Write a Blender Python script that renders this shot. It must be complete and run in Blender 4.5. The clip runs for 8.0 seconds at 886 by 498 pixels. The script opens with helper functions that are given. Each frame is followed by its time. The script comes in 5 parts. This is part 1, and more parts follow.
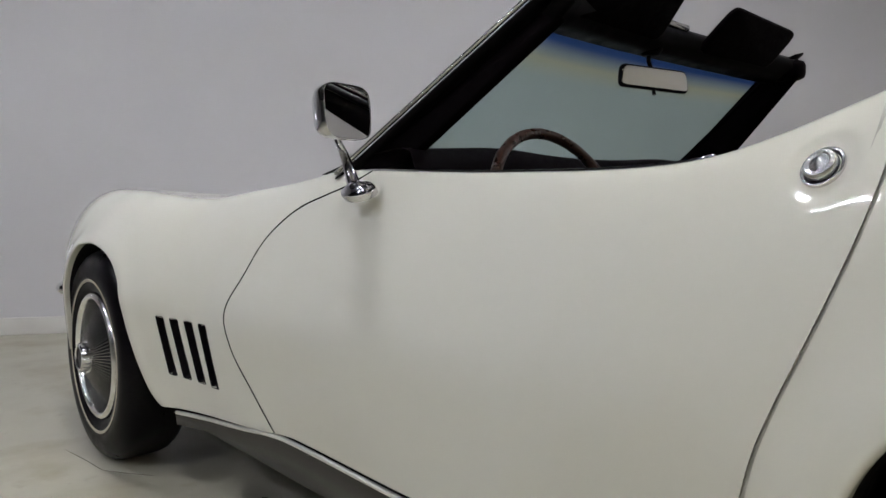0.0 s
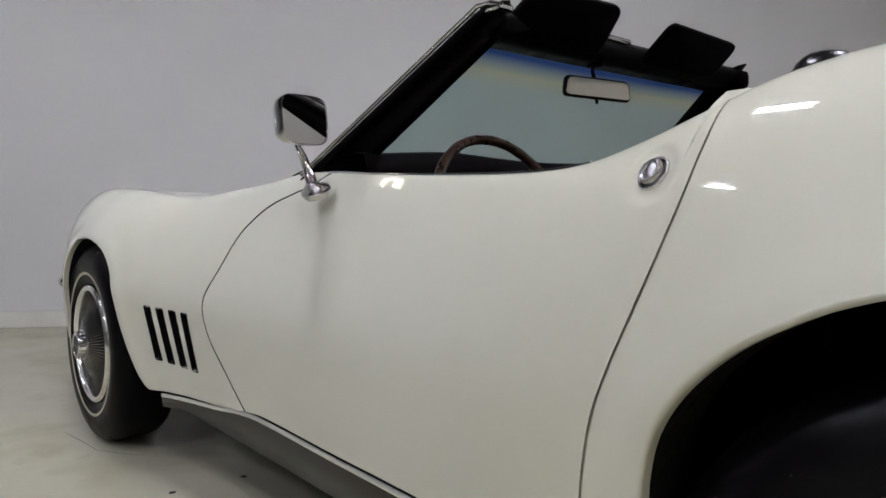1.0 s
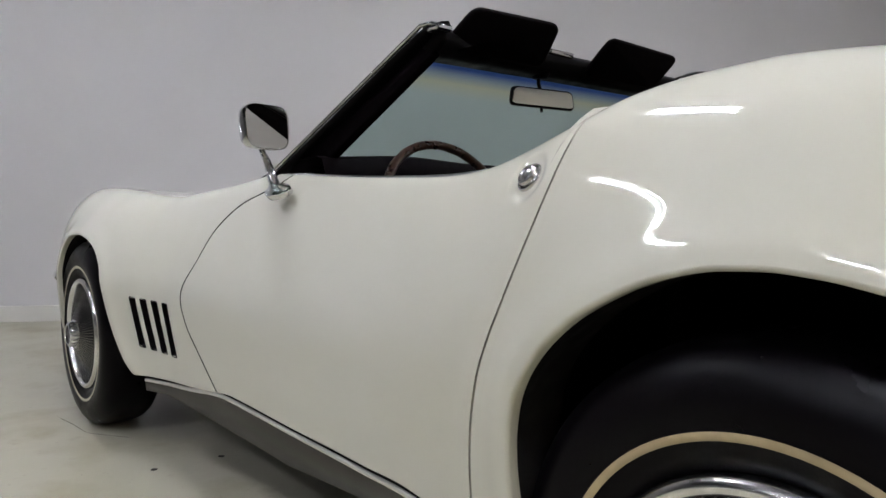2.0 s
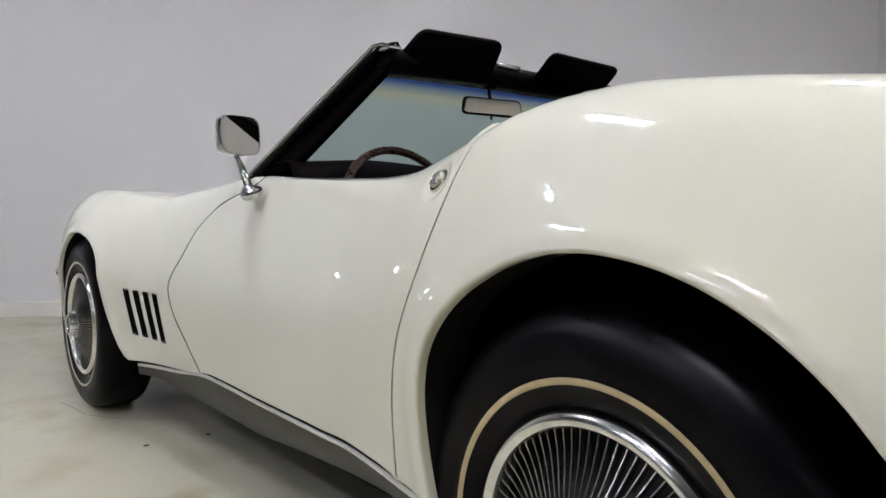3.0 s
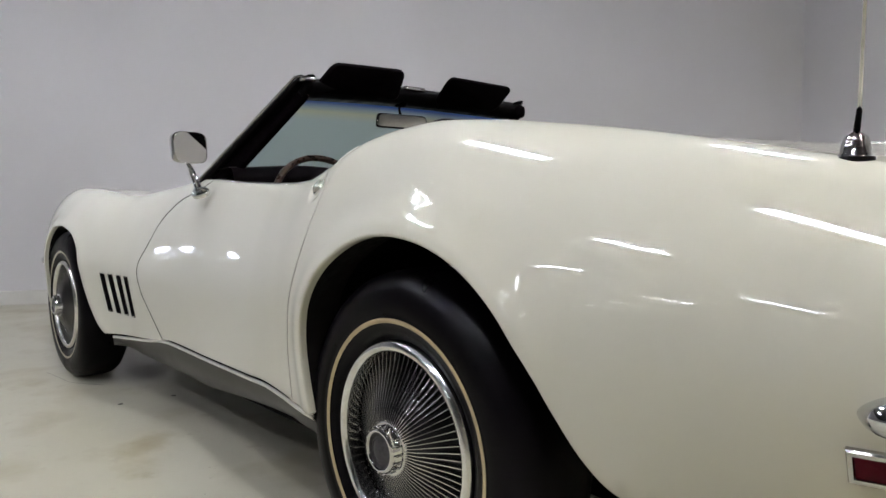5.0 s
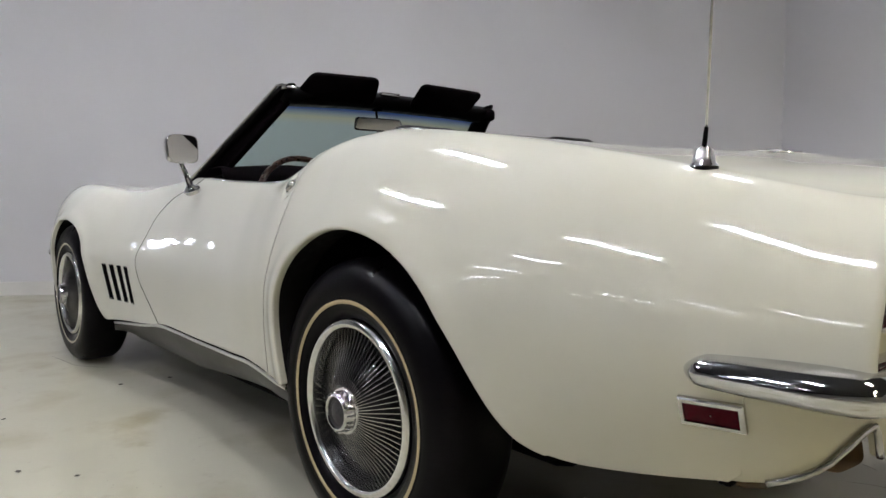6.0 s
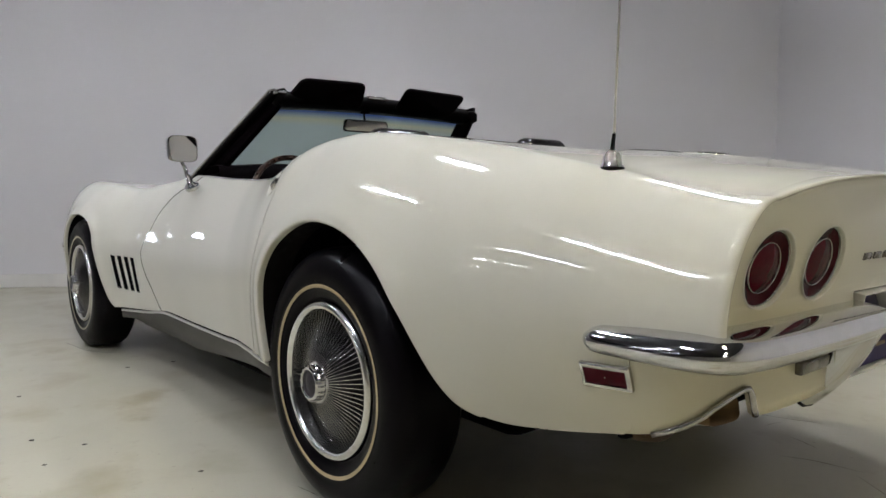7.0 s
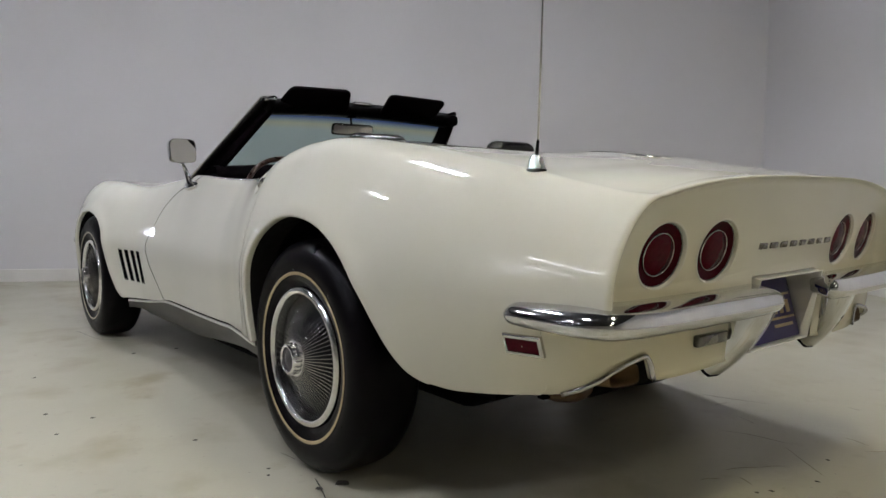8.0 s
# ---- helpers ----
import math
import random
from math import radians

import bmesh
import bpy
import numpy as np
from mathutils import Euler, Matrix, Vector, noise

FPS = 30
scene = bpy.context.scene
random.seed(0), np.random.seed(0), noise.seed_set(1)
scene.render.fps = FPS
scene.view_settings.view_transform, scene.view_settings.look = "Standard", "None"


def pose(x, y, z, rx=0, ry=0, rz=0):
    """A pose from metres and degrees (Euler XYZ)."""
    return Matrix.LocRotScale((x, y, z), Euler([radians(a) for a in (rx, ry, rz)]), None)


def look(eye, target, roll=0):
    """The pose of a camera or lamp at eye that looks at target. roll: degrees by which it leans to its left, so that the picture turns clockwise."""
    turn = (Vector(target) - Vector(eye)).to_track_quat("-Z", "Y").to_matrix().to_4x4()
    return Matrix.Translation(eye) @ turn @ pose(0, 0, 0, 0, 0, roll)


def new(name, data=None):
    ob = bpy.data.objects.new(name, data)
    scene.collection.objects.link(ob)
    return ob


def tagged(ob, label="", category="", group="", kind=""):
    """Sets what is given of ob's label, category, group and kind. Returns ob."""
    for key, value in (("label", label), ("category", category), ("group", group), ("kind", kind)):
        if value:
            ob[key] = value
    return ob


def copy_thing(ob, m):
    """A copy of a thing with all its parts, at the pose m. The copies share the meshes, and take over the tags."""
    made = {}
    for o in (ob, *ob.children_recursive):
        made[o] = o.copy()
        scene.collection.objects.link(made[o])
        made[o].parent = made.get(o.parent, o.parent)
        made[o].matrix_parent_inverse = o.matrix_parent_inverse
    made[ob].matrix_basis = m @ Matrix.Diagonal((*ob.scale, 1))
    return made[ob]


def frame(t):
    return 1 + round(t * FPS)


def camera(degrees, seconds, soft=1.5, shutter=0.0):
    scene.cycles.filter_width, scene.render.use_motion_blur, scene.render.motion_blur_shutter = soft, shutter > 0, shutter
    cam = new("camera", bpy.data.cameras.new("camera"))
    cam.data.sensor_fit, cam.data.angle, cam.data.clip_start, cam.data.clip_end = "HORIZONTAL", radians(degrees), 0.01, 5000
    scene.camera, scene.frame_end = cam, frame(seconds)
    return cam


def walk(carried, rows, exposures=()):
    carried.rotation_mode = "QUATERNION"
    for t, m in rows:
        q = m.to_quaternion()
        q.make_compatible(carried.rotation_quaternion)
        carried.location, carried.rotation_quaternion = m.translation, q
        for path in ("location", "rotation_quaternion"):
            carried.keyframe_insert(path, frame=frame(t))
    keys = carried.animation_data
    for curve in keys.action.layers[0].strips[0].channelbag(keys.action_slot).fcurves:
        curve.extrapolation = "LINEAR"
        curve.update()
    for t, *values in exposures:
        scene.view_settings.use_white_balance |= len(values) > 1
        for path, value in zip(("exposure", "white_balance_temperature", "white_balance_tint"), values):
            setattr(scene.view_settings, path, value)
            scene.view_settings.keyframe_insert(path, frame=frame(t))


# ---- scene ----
cam = camera(64.0, 8.0)
PATH = [
    (0, (0.097, 1.456, 0.799), (1.586, 0.127, 0.677), -0.5),
    (0.5, (0.0, 1.465, 0.799), (1.496, 0.143, 0.675), -0.6),
    (1, (-0.093, 1.452, 0.796), (1.418, 0.148, 0.675), -0.2),
    (1.5, (-0.185, 1.453, 0.793), (1.331, 0.153, 0.676), 0.1),
    (3, (-0.532, 1.497, 0.791), (0.993, 0.209, 0.669), -0.2),
    (3.5, (-0.651, 1.528, 0.788), (0.866, 0.23, 0.667), -0.1),
    (4, (-0.777, 1.552, 0.792), (0.73, 0.244, 0.666), -0.0),
    (4.5, (-0.912, 1.578, 0.797), (0.59, 0.264, 0.664), -0.3),
    (6, (-1.299, 1.664, 0.81), (0.211, 0.362, 0.655), -0.2),
    (6.5, (-1.405, 1.675, 0.808), (0.118, 0.388, 0.651), -0.1),
    (7, (-1.53, 1.695, 0.807), (0.004, 0.421, 0.646), -0.0),
    (7.5, (-1.657, 1.72, 0.802), (-0.115, 0.455, 0.644), 0.2),
    (8, (-1.794, 1.739, 0.807), (-0.242, 0.489, 0.642), -0.0),
]
walk(cam, [(t, look(eye, target, roll)) for t, eye, target, roll in PATH],
     exposures=[(0, 0.04), (1.5, 0.05), (3, 0.39), (3.5, 0.32), (4.5, 0.23), (6, 0.21), (6.5, 0.17), (7, 0.11), (8, 0.03)])

# ---- light ----
world = bpy.data.worlds.new("world")
scene.world = world
world.use_nodes = True
world.node_tree.nodes["Background"].inputs[0].default_value = (0.5, 0.52, 0.55, 1)
world.node_tree.nodes["Background"].inputs[1].default_value = 0.0
scene.view_settings.exposure = 0.0
LAMP_POWER = 300.0      # radiance of the fluorescent tubes


# ---- materials ----
def mat(name, color, rough=0.5, metal=0.0, coat=0.0, grain=None, bump=0.0, bump_scale=200.0):
    """A principled material; grain (scale, strength) mottles colour and roughness."""
    m = bpy.data.materials.new(name)
    m.use_nodes = True
    nt = m.node_tree
    b = nt.nodes["Principled BSDF"]
    b.inputs["Base Color"].default_value = (*color, 1)
    b.inputs["Roughness"].default_value = rough
    b.inputs["Metallic"].default_value = metal
    b.inputs["Coat Weight"].default_value = coat
    b.inputs["Coat Roughness"].default_value = 0.02
    tc = nt.nodes.new("ShaderNodeTexCoord")
    if grain:
        n = nt.nodes.new("ShaderNodeTexNoise")
        n.inputs["Scale"].default_value = grain[0]
        n.inputs["Detail"].default_value = 6
        nt.links.new(tc.outputs["Object"], n.inputs["Vector"])
        r = nt.nodes.new("ShaderNodeMapRange")
        r.inputs[1].default_value, r.inputs[2].default_value = 0.3, 0.7
        r.inputs[3].default_value, r.inputs[4].default_value = 1 - grain[1], 1 + grain[1]
        nt.links.new(n.outputs[0], r.inputs[0])
        mx = nt.nodes.new("ShaderNodeVectorMath")
        mx.operation = "SCALE"
        mx.inputs[0].default_value = color
        nt.links.new(r.outputs[0], mx.inputs["Scale"])
        nt.links.new(mx.outputs[0], b.inputs["Base Color"])
        rr = nt.nodes.new("ShaderNodeMath")
        rr.operation = "MULTIPLY"
        rr.inputs[1].default_value = rough
        nt.links.new(r.outputs[0], rr.inputs[0])
        nt.links.new(rr.outputs[0], b.inputs["Roughness"])
    if bump:
        n2 = nt.nodes.new("ShaderNodeTexNoise")
        n2.inputs["Scale"].default_value = bump_scale
        n2.inputs["Detail"].default_value = 4
        nt.links.new(tc.outputs["Object"], n2.inputs["Vector"])
        bp = nt.nodes.new("ShaderNodeBump")
        bp.inputs["Strength"].default_value = bump
        bp.inputs["Distance"].default_value = 0.002
        nt.links.new(n2.outputs[0], bp.inputs["Height"])
        nt.links.new(bp.outputs[0], b.inputs["Normal"])
    return m


def dull(m, level):
    m.node_tree.nodes["Principled BSDF"].inputs["Specular IOR Level"].default_value = level
    return m


PAINT = dull(mat("cream_paint", (0.605, 0.59, 0.52), 0.6, 0.0, 1.0, grain=(1.2, 0.025)), 0.15)


def wavy_gloss(m):
    """Old lacquer: the gloss is slightly uneven, the colour faintly yellowed in broad patches."""
    nt = m.node_tree
    b = nt.nodes["Principled BSDF"]
    tc = [n for n in nt.nodes if n.type == "TEX_COORD"][0]
    n = nt.nodes.new("ShaderNodeTexNoise")
    n.inputs["Scale"].default_value, n.inputs["Detail"].default_value = 7.0, 2.0
    nt.links.new(tc.outputs["Object"], n.inputs["Vector"])
    bp = nt.nodes.new("ShaderNodeBump")
    bp.inputs["Strength"].default_value, bp.inputs["Distance"].default_value = 0.03, 0.0010
    nt.links.new(n.outputs[0], bp.inputs["Height"])
    nt.links.new(bp.outputs[0], b.inputs["Coat Normal"])
    old = b.inputs["Base Color"].links[0].from_socket
    n2 = nt.nodes.new("ShaderNodeTexNoise")
    n2.inputs["Scale"].default_value, n2.inputs["Detail"].default_value = 1.7, 5.0
    nt.links.new(tc.outputs["Object"], n2.inputs["Vector"])
    r = nt.nodes.new("ShaderNodeMapRange")
    r.inputs[1].default_value, r.inputs[2].default_value, r.inputs[3].default_value, r.inputs[4].default_value = 0.45, 0.75, 0.0, 0.35
    nt.links.new(n2.outputs[0], r.inputs[0])
    k = nt.nodes.new("ShaderNodeMix")
    k.data_type = "RGBA"
    k.inputs[7].default_value = (0.56, 0.525, 0.395, 1)
    nt.links.new(r.outputs[0], k.inputs[0])
    nt.links.new(old, k.inputs[6])
    # a yellower patch round the two exhaust tips, fading outwards
    sp = nt.nodes.new("ShaderNodeSeparateXYZ")
    ab = nt.nodes.new("ShaderNodeMath")
    ab.operation = "ABSOLUTE"
    cb = nt.nodes.new("ShaderNodeCombineXYZ")
    nt.links.new(tc.outputs["Object"], sp.inputs[0])
    nt.links.new(sp.outputs[1], ab.inputs[0])
    nt.links.new(sp.outputs[0], cb.inputs[0])
    nt.links.new(ab.outputs[0], cb.inputs[1])
    nt.links.new(sp.outputs[2], cb.inputs[2])
    far = nt.nodes.new("ShaderNodeVectorMath")
    far.operation = "DISTANCE"
    far.inputs[1].default_value = (-0.90, 0.46, 0.41)
    nt.links.new(cb.outputs[0], far.inputs[0])
    near = nt.nodes.new("ShaderNodeMapRange")
    near.interpolation_type = "SMOOTHSTEP"
    near.inputs[1].default_value, near.inputs[2].default_value, near.inputs[3].default_value, near.inputs[4].default_value = 0.12, 0.46, 0.75, 0.0
    nt.links.new(far.outputs["Value"], near.inputs[0])
    k2 = nt.nodes.new("ShaderNodeMix")
    k2.data_type = "RGBA"
    k2.inputs[7].default_value = (0.62, 0.56, 0.36, 1)
    nt.links.new(near.outputs[0], k2.inputs[0])
    nt.links.new(k.outputs[2], k2.inputs[6])
    nt.links.new(k2.outputs[2], b.inputs["Base Color"])


wavy_gloss(PAINT)
CHROME = mat("chrome", (0.64, 0.64, 0.655), 0.06, 1.0, grain=(30, 0.05))
STAINLESS = mat("stainless", (0.50, 0.49, 0.48), 0.22, 1.0, grain=(60, 0.12))
BADGE = mat("badge_metal", (0.20, 0.19, 0.18), 0.25, 1.0, grain=(90, 0.3))
JAMB = mat("dusty_jamb", (0.42, 0.40, 0.345), 0.7, grain=(40, 0.2))
DARK_GAP = mat("dark_gap", (0.007, 0.006, 0.0065), 0.9, grain=(40, 0.2))
RUBBER = dull(mat("tyre_rubber", (0.0022, 0.0016, 0.0024), 0.34, grain=(22, 0.2), bump=0.12, bump_scale=300), 0.075)
GOLD_LINE = mat("gold_line", (0.42, 0.33, 0.19), 0.55, grain=(30, 0.12))
WHITE_LINE = mat("pale_line", (0.50, 0.46, 0.36), 0.55, grain=(30, 0.1))
VINYL = dull(mat("black_vinyl", (0.0026, 0.0018, 0.0024), 0.6, grain=(60, 0.2), bump=0.25, bump_scale=500), 0.015)
SMOOTH_VINYL = dull(mat("smooth_black_vinyl", (0.0032, 0.0026, 0.0032), 0.24, grain=(60, 0.2)), 0.3)
TRIM_BLACK = dull(mat("black_trim", (0.0030, 0.0026, 0.0034), 0.45, grain=(25, 0.2)), 0.05)
ROCKER = mat("grey_rocker", (0.050, 0.046, 0.047), 0.34, 1.0, grain=(4, 0.1))
WOOD = mat("walnut", (0.030, 0.011, 0.007), 0.32, 0.0, 0.35, grain=(45, 0.35))
RED_LENS = dull(mat("red_lens", (0.058, 0.0010, 0.006), 0.22, grain=(80, 0.15)), 0.10)
DEEP_RED = dull(mat("dark_red_lens", (0.036, 0.0008, 0.004), 0.22, grain=(80, 0.15)), 0.05)
GREY_LENS = mat("grey_lens", (0.075, 0.068, 0.055), 0.2, 0.0, 1.0, grain=(90, 0.15))
PLATE_BLUE = dull(mat("plate_blue", (0.030, 0.024, 0.095), 0.4, grain=(40, 0.1)), 0.12)
PLATE_GOLD = mat("plate_gold", (0.34, 0.26, 0.15), 0.45, grain=(60, 0.15))
EXHAUST = mat("exhaust_steel", (0.13, 0.085, 0.045), 0.42, 1.0, grain=(25, 0.3))
RUST = mat("rusty_steel", (0.075, 0.042, 0.018), 0.6, 0.6, grain=(25, 0.4), bump=0.3, bump_scale=90)
# near-black that puts the shade under the car and in its hollows into colour
SHADE_BLACK = dull(mat("shade_black", (0.0030, 0.0024, 0.0028), 0.9, grain=(30, 0.2)), 0.05)
dull(DARK_GAP, 0.1)
MIRROR = mat("mirror_glass", (0.50, 0.495, 0.49), 0.01, 1.0)
SCUFF = mat("floor_scuff", (0.19, 0.165, 0.115), 0.6, grain=(60, 0.3))
DEBRIS = mat("debris", (0.05, 0.045, 0.04), 0.8, grain=(90, 0.3))


def wall_paint(name, color):
    """Rolled wall paint: faint broad unevenness, roller grain."""
    return mat(name, color, 0.62, grain=(0.7, 0.035), bump=0.12, bump_scale=120)


WALL = wall_paint("grey_wall_paint", (0.58, 0.565, 0.58))
SOUTH_WALL = wall_paint("pale_wall_paint", (0.58, 0.56, 0.51))
CEILING = wall_paint("black_ceiling_paint", (0.03, 0.03, 0.032))
COVE = mat("white_cove", (0.62, 0.60, 0.57), 0.4, grain=(3, 0.06))


def floor_paint():
    """Worn epoxy on concrete: pale, blotched, with scuffs and brown stains."""
    m = mat("floor_epoxy", (0.50, 0.485, 0.43), 0.3, bump=0.05, bump_scale=14)
    nt = m.node_tree
    b = nt.nodes["Principled BSDF"]
    tc = [n for n in nt.nodes if n.type == "TEX_COORD"][0]

    def noise_at(scale, detail, lo, hi):
        n = nt.nodes.new("ShaderNodeTexNoise")
        n.inputs["Scale"].default_value, n.inputs["Detail"].default_value = scale, detail
        nt.links.new(tc.outputs["Object"], n.inputs["Vector"])
        r = nt.nodes.new("ShaderNodeMapRange")
        r.inputs[1].default_value, r.inputs[2].default_value = lo, hi
        nt.links.new(n.outputs[0], r.inputs[0])
        return r.outputs[0]

    def mix(fac, a, c):
        k = nt.nodes.new("ShaderNodeMix")
        k.data_type = "RGBA"
        nt.links.new(fac, k.inputs[0])
        for sock, v in ((k.inputs[6], a), (k.inputs[7], c)):
            if isinstance(v, tuple):
                sock.default_value = (*v, 1)
            else:
                nt.links.new(v, sock)
        return k.outputs[2]

    c = mix(noise_at(0.9, 4, 0.3, 0.7), (0.385, 0.365, 0.283), (0.445, 0.424, 0.335))
    c = mix(noise_at(5, 6, 0.55, 0.95), c, (0.38, 0.36, 0.29))
    c = mix(noise_at(2.6, 8, 0.53, 0.80), c, (0.27, 0.225, 0.13))
    c = mix(noise_at(38, 3, 0.68, 0.78), c, (0.33, 0.30, 0.23))
    c = mix(noise_at(11, 8, 0.62, 0.74), c, (0.36, 0.33, 0.25))
    c = mix(noise_at(1.7, 12, 0.60, 0.70), c, (0.30, 0.25, 0.15))
    c = mix(noise_at(70, 2, 0.74, 0.78), c, (0.17, 0.15, 0.11))
    nt.links.new(c, b.inputs["Base Color"])
    rg = nt.nodes.new("ShaderNodeMapRange")
    rg.inputs[3].default_value, rg.inputs[4].default_value = 0.30, 0.40
    nt.links.new(noise_at(3.5, 6, 0.3, 0.7), rg.inputs[0])
    nt.links.new(rg.outputs[0], b.inputs["Roughness"])
    return m


FLOOR = floor_paint()


def glow(name, color, strength):
    m = bpy.data.materials.new(name)
    m.use_nodes = True
    nt = m.node_tree
    b = nt.nodes["Principled BSDF"]
    b.inputs["Base Color"].default_value = (0.8, 0.8, 0.8, 1)
    b.inputs["Emission Color"].default_value = (*color, 1)
    b.inputs["Emission Strength"].default_value = strength
    return m


TUBE = glow("lit_tube", (0.935, 0.962, 1.06), LAMP_POWER)
# far tubes glow weaker, standing in for deep reflectors that would hide them
FAR_TUBE = glow("dim_lit_tube", (0.935, 0.962, 1.06), LAMP_POWER * 0.18)
WARM_TUBE = glow("warm_lit_tube", (1.0, 0.94, 0.72), LAMP_POWER * 0.88)
# dim warm glow of the two fill lights added for the tail
TAIL_FILL_TUBE = glow("tail_fill_tube", (1.0, 0.94, 0.72), LAMP_POWER * 0.62)
SKY = glow("sky_glow", (0.86, 0.93, 1.16), 38.0)
FIXTURE = mat("white_enamel", (0.75, 0.75, 0.74), 0.35, grain=(10, 0.03))


def shield_glass():
    """Green-grey tinted glass with a blue shade band along its upper edge."""
    m = bpy.data.materials.new("windshield_glass")
    m.use_nodes = True
    nt = m.node_tree
    for n in list(nt.nodes):
        nt.nodes.remove(n)
    out = nt.nodes.new("ShaderNodeOutputMaterial")
    tr = nt.nodes.new("ShaderNodeBsdfTransparent")
    gl = nt.nodes.new("ShaderNodeBsdfGlossy")
    gl.inputs["Roughness"].default_value = 0.01
    gl.inputs["Color"].default_value = (0.9, 0.95, 0.95, 1)
    fr = nt.nodes.new("ShaderNodeFresnel")
    fr.inputs["IOR"].default_value = 1.03
    mx = nt.nodes.new("ShaderNodeMixShader")
    nt.links.new(fr.outputs[0], mx.inputs[0])
    nt.links.new(tr.outputs[0], mx.inputs[1])
    nt.links.new(gl.outputs[0], mx.inputs[2])
    nt.links.new(mx.outputs[0], out.inputs[0])
    tc = nt.nodes.new("ShaderNodeTexCoord")
    sp = nt.nodes.new("ShaderNodeSeparateXYZ")
    nt.links.new(tc.outputs["UV"], sp.inputs[0])
    ramp = nt.nodes.new("ShaderNodeValToRGB")
    e = ramp.color_ramp.elements
    e[0].position, e[0].color = 0.69, (0.42, 0.52, 0.50, 1)
    e[1].position, e[1].color = 1.0, (0.008, 0.015, 0.05, 1)
    for p, c in ((0.775, (0.48, 0.52, 0.38, 1)), (0.82, (0.28, 0.35, 0.38, 1)), (0.868, (0.04, 0.09, 0.27, 1))):
        k = e.new(p)
        k.color = c
    nt.links.new(sp.outputs[1], ramp.inputs[0])
    nt.links.new(ramp.outputs[0], tr.inputs["Color"])
    return m


GLASS = shield_glass()


# ---- mesh helpers ----
def link(name, bm, material, parent=None, label="", smooth=True):
    me = bpy.data.meshes.new(name)
    for f in bm.faces:
        f.smooth = smooth
    bm.to_mesh(me)
    bm.free()
    for m in (material if isinstance(material, (list, tuple)) else [material]):
        me.materials.append(m)
    ob = new(name, me)
    if parent:
        ob.parent = parent
    if label:
        ob["label"] = label
    return ob


part = link


def empty(name):
    return new(name)


def grid(bm, pts, close_u=False, close_v=False, mi=0):
    """Quads over a table of points [i][j]. Returns the vertices."""
    vs = [[bm.verts.new(p) for p in row] for row in pts]
    nu, nv = len(vs), len(vs[0])
    for i in range(nu if close_u else nu - 1):
        for j in range(nv if close_v else nv - 1):
            q = (vs[i][j], vs[(i + 1) % nu][j], vs[(i + 1) % nu][(j + 1) % nv], vs[i][(j + 1) % nv])
            f = bm.faces.new(q)
            f.material_index = mi
    return vs


def box(bm, lo, hi, bevel=0.0, m=None, seg=2, mi=0):
    """An axis-aligned box, bevelled, then moved by m."""
    r = bmesh.ops.create_cube(bm, size=1)
    lo, hi = Vector(lo), Vector(hi)
    for v in r["verts"]:
        v.co = Vector([(lo[k] + hi[k]) / 2 + v.co[k] * (hi[k] - lo[k]) for k in range(3)])
    fs = list({f for v in r["verts"] for f in v.link_faces})
    es = list({e for f in fs for e in f.edges})
    vs = set(r["verts"])
    if bevel:
        b = bmesh.ops.bevel(bm, geom=es, offset=bevel, segments=seg, profile=0.5, affect="EDGES")
        vs = {v for v in vs if v.is_valid} | set(b["verts"])
        fs = list({f for v in vs for f in v.link_faces})
    for f in fs:
        f.material_index = mi
    if m:
        for v in vs:
            v.co = m @ v.co


def lathe(bm, prof, n=64, axis="y", origin=(0, 0, 0), mi=0, close=False):
    """Turns a profile of (radius, offset along the axis)."""
    o = Vector(origin)
    rows = []
    for r, a in prof:
        row = []
        for k in range(n):
            t = 2 * math.pi * k / n
            c, s = r * math.cos(t), r * math.sin(t)
            row.append(o + (Vector((c, a, s)) if axis == "y" else Vector((a, c, s)) if axis == "x" else Vector((c, s, a))))
        rows.append(row)
    return grid(bm, rows, close_u=close, close_v=True, mi=mi)


def tube(bm, path, radius, n=10, caps=True, mi=0, flat=None):
    """A round bar along a path; radius a number or one for each point; flat: (axis vector, factor) squashes it."""
    path = [Vector(p) for p in path]
    rows = []
    up = None
    for i, p in enumerate(path):
        d = (path[min(i + 1, len(path) - 1)] - path[max(i - 1, 0)]).normalized()
        if up is None:
            up = d.orthogonal().normalized()
        up = (up - d * up.dot(d)).normalized()
        sd = d.cross(up)
        r = radius[i] if isinstance(radius, (list, tuple)) else radius
        row = []
        for k in range(n):
            a = 2 * math.pi * k / n
            o = (up * math.cos(a) + sd * math.sin(a)) * r
            if flat:
                ax = Vector(flat[0]).normalized()
                o = o + ax * o.dot(ax) * (flat[1] - 1)
            row.append(p + o)
        rows.append(row)
    vs = grid(bm, rows, close_v=True, mi=mi)
    if caps:
        for r in (vs[0], vs[-1]):
            try:
                bm.faces.new(r).material_index = mi
            except ValueError:
                pass
    return vs


def curve(points, n, closed=False):
    """Catmull-Rom through a few points."""
    P = [Vector(p) for p in points]
    if closed:
        P = [P[-1]] + P + [P[0], P[1]]
    else:
        P = [P[0] * 2 - P[1]] + P + [P[-1] * 2 - P[-2]]
    segs = len(P) - 3
    out = []
    for i in range(n + (0 if closed else 1)):
        u = i / n * segs
        k = min(int(u), segs - 1)
        f = u - k
        a, b, c, d = P[k:k + 4]
        out.append(0.5 * (2 * b + (c - a) * f + (2 * a - 5 * b + 4 * c - d) * f * f + (3 * b - a - 3 * c + d) * f ** 3))
    return out


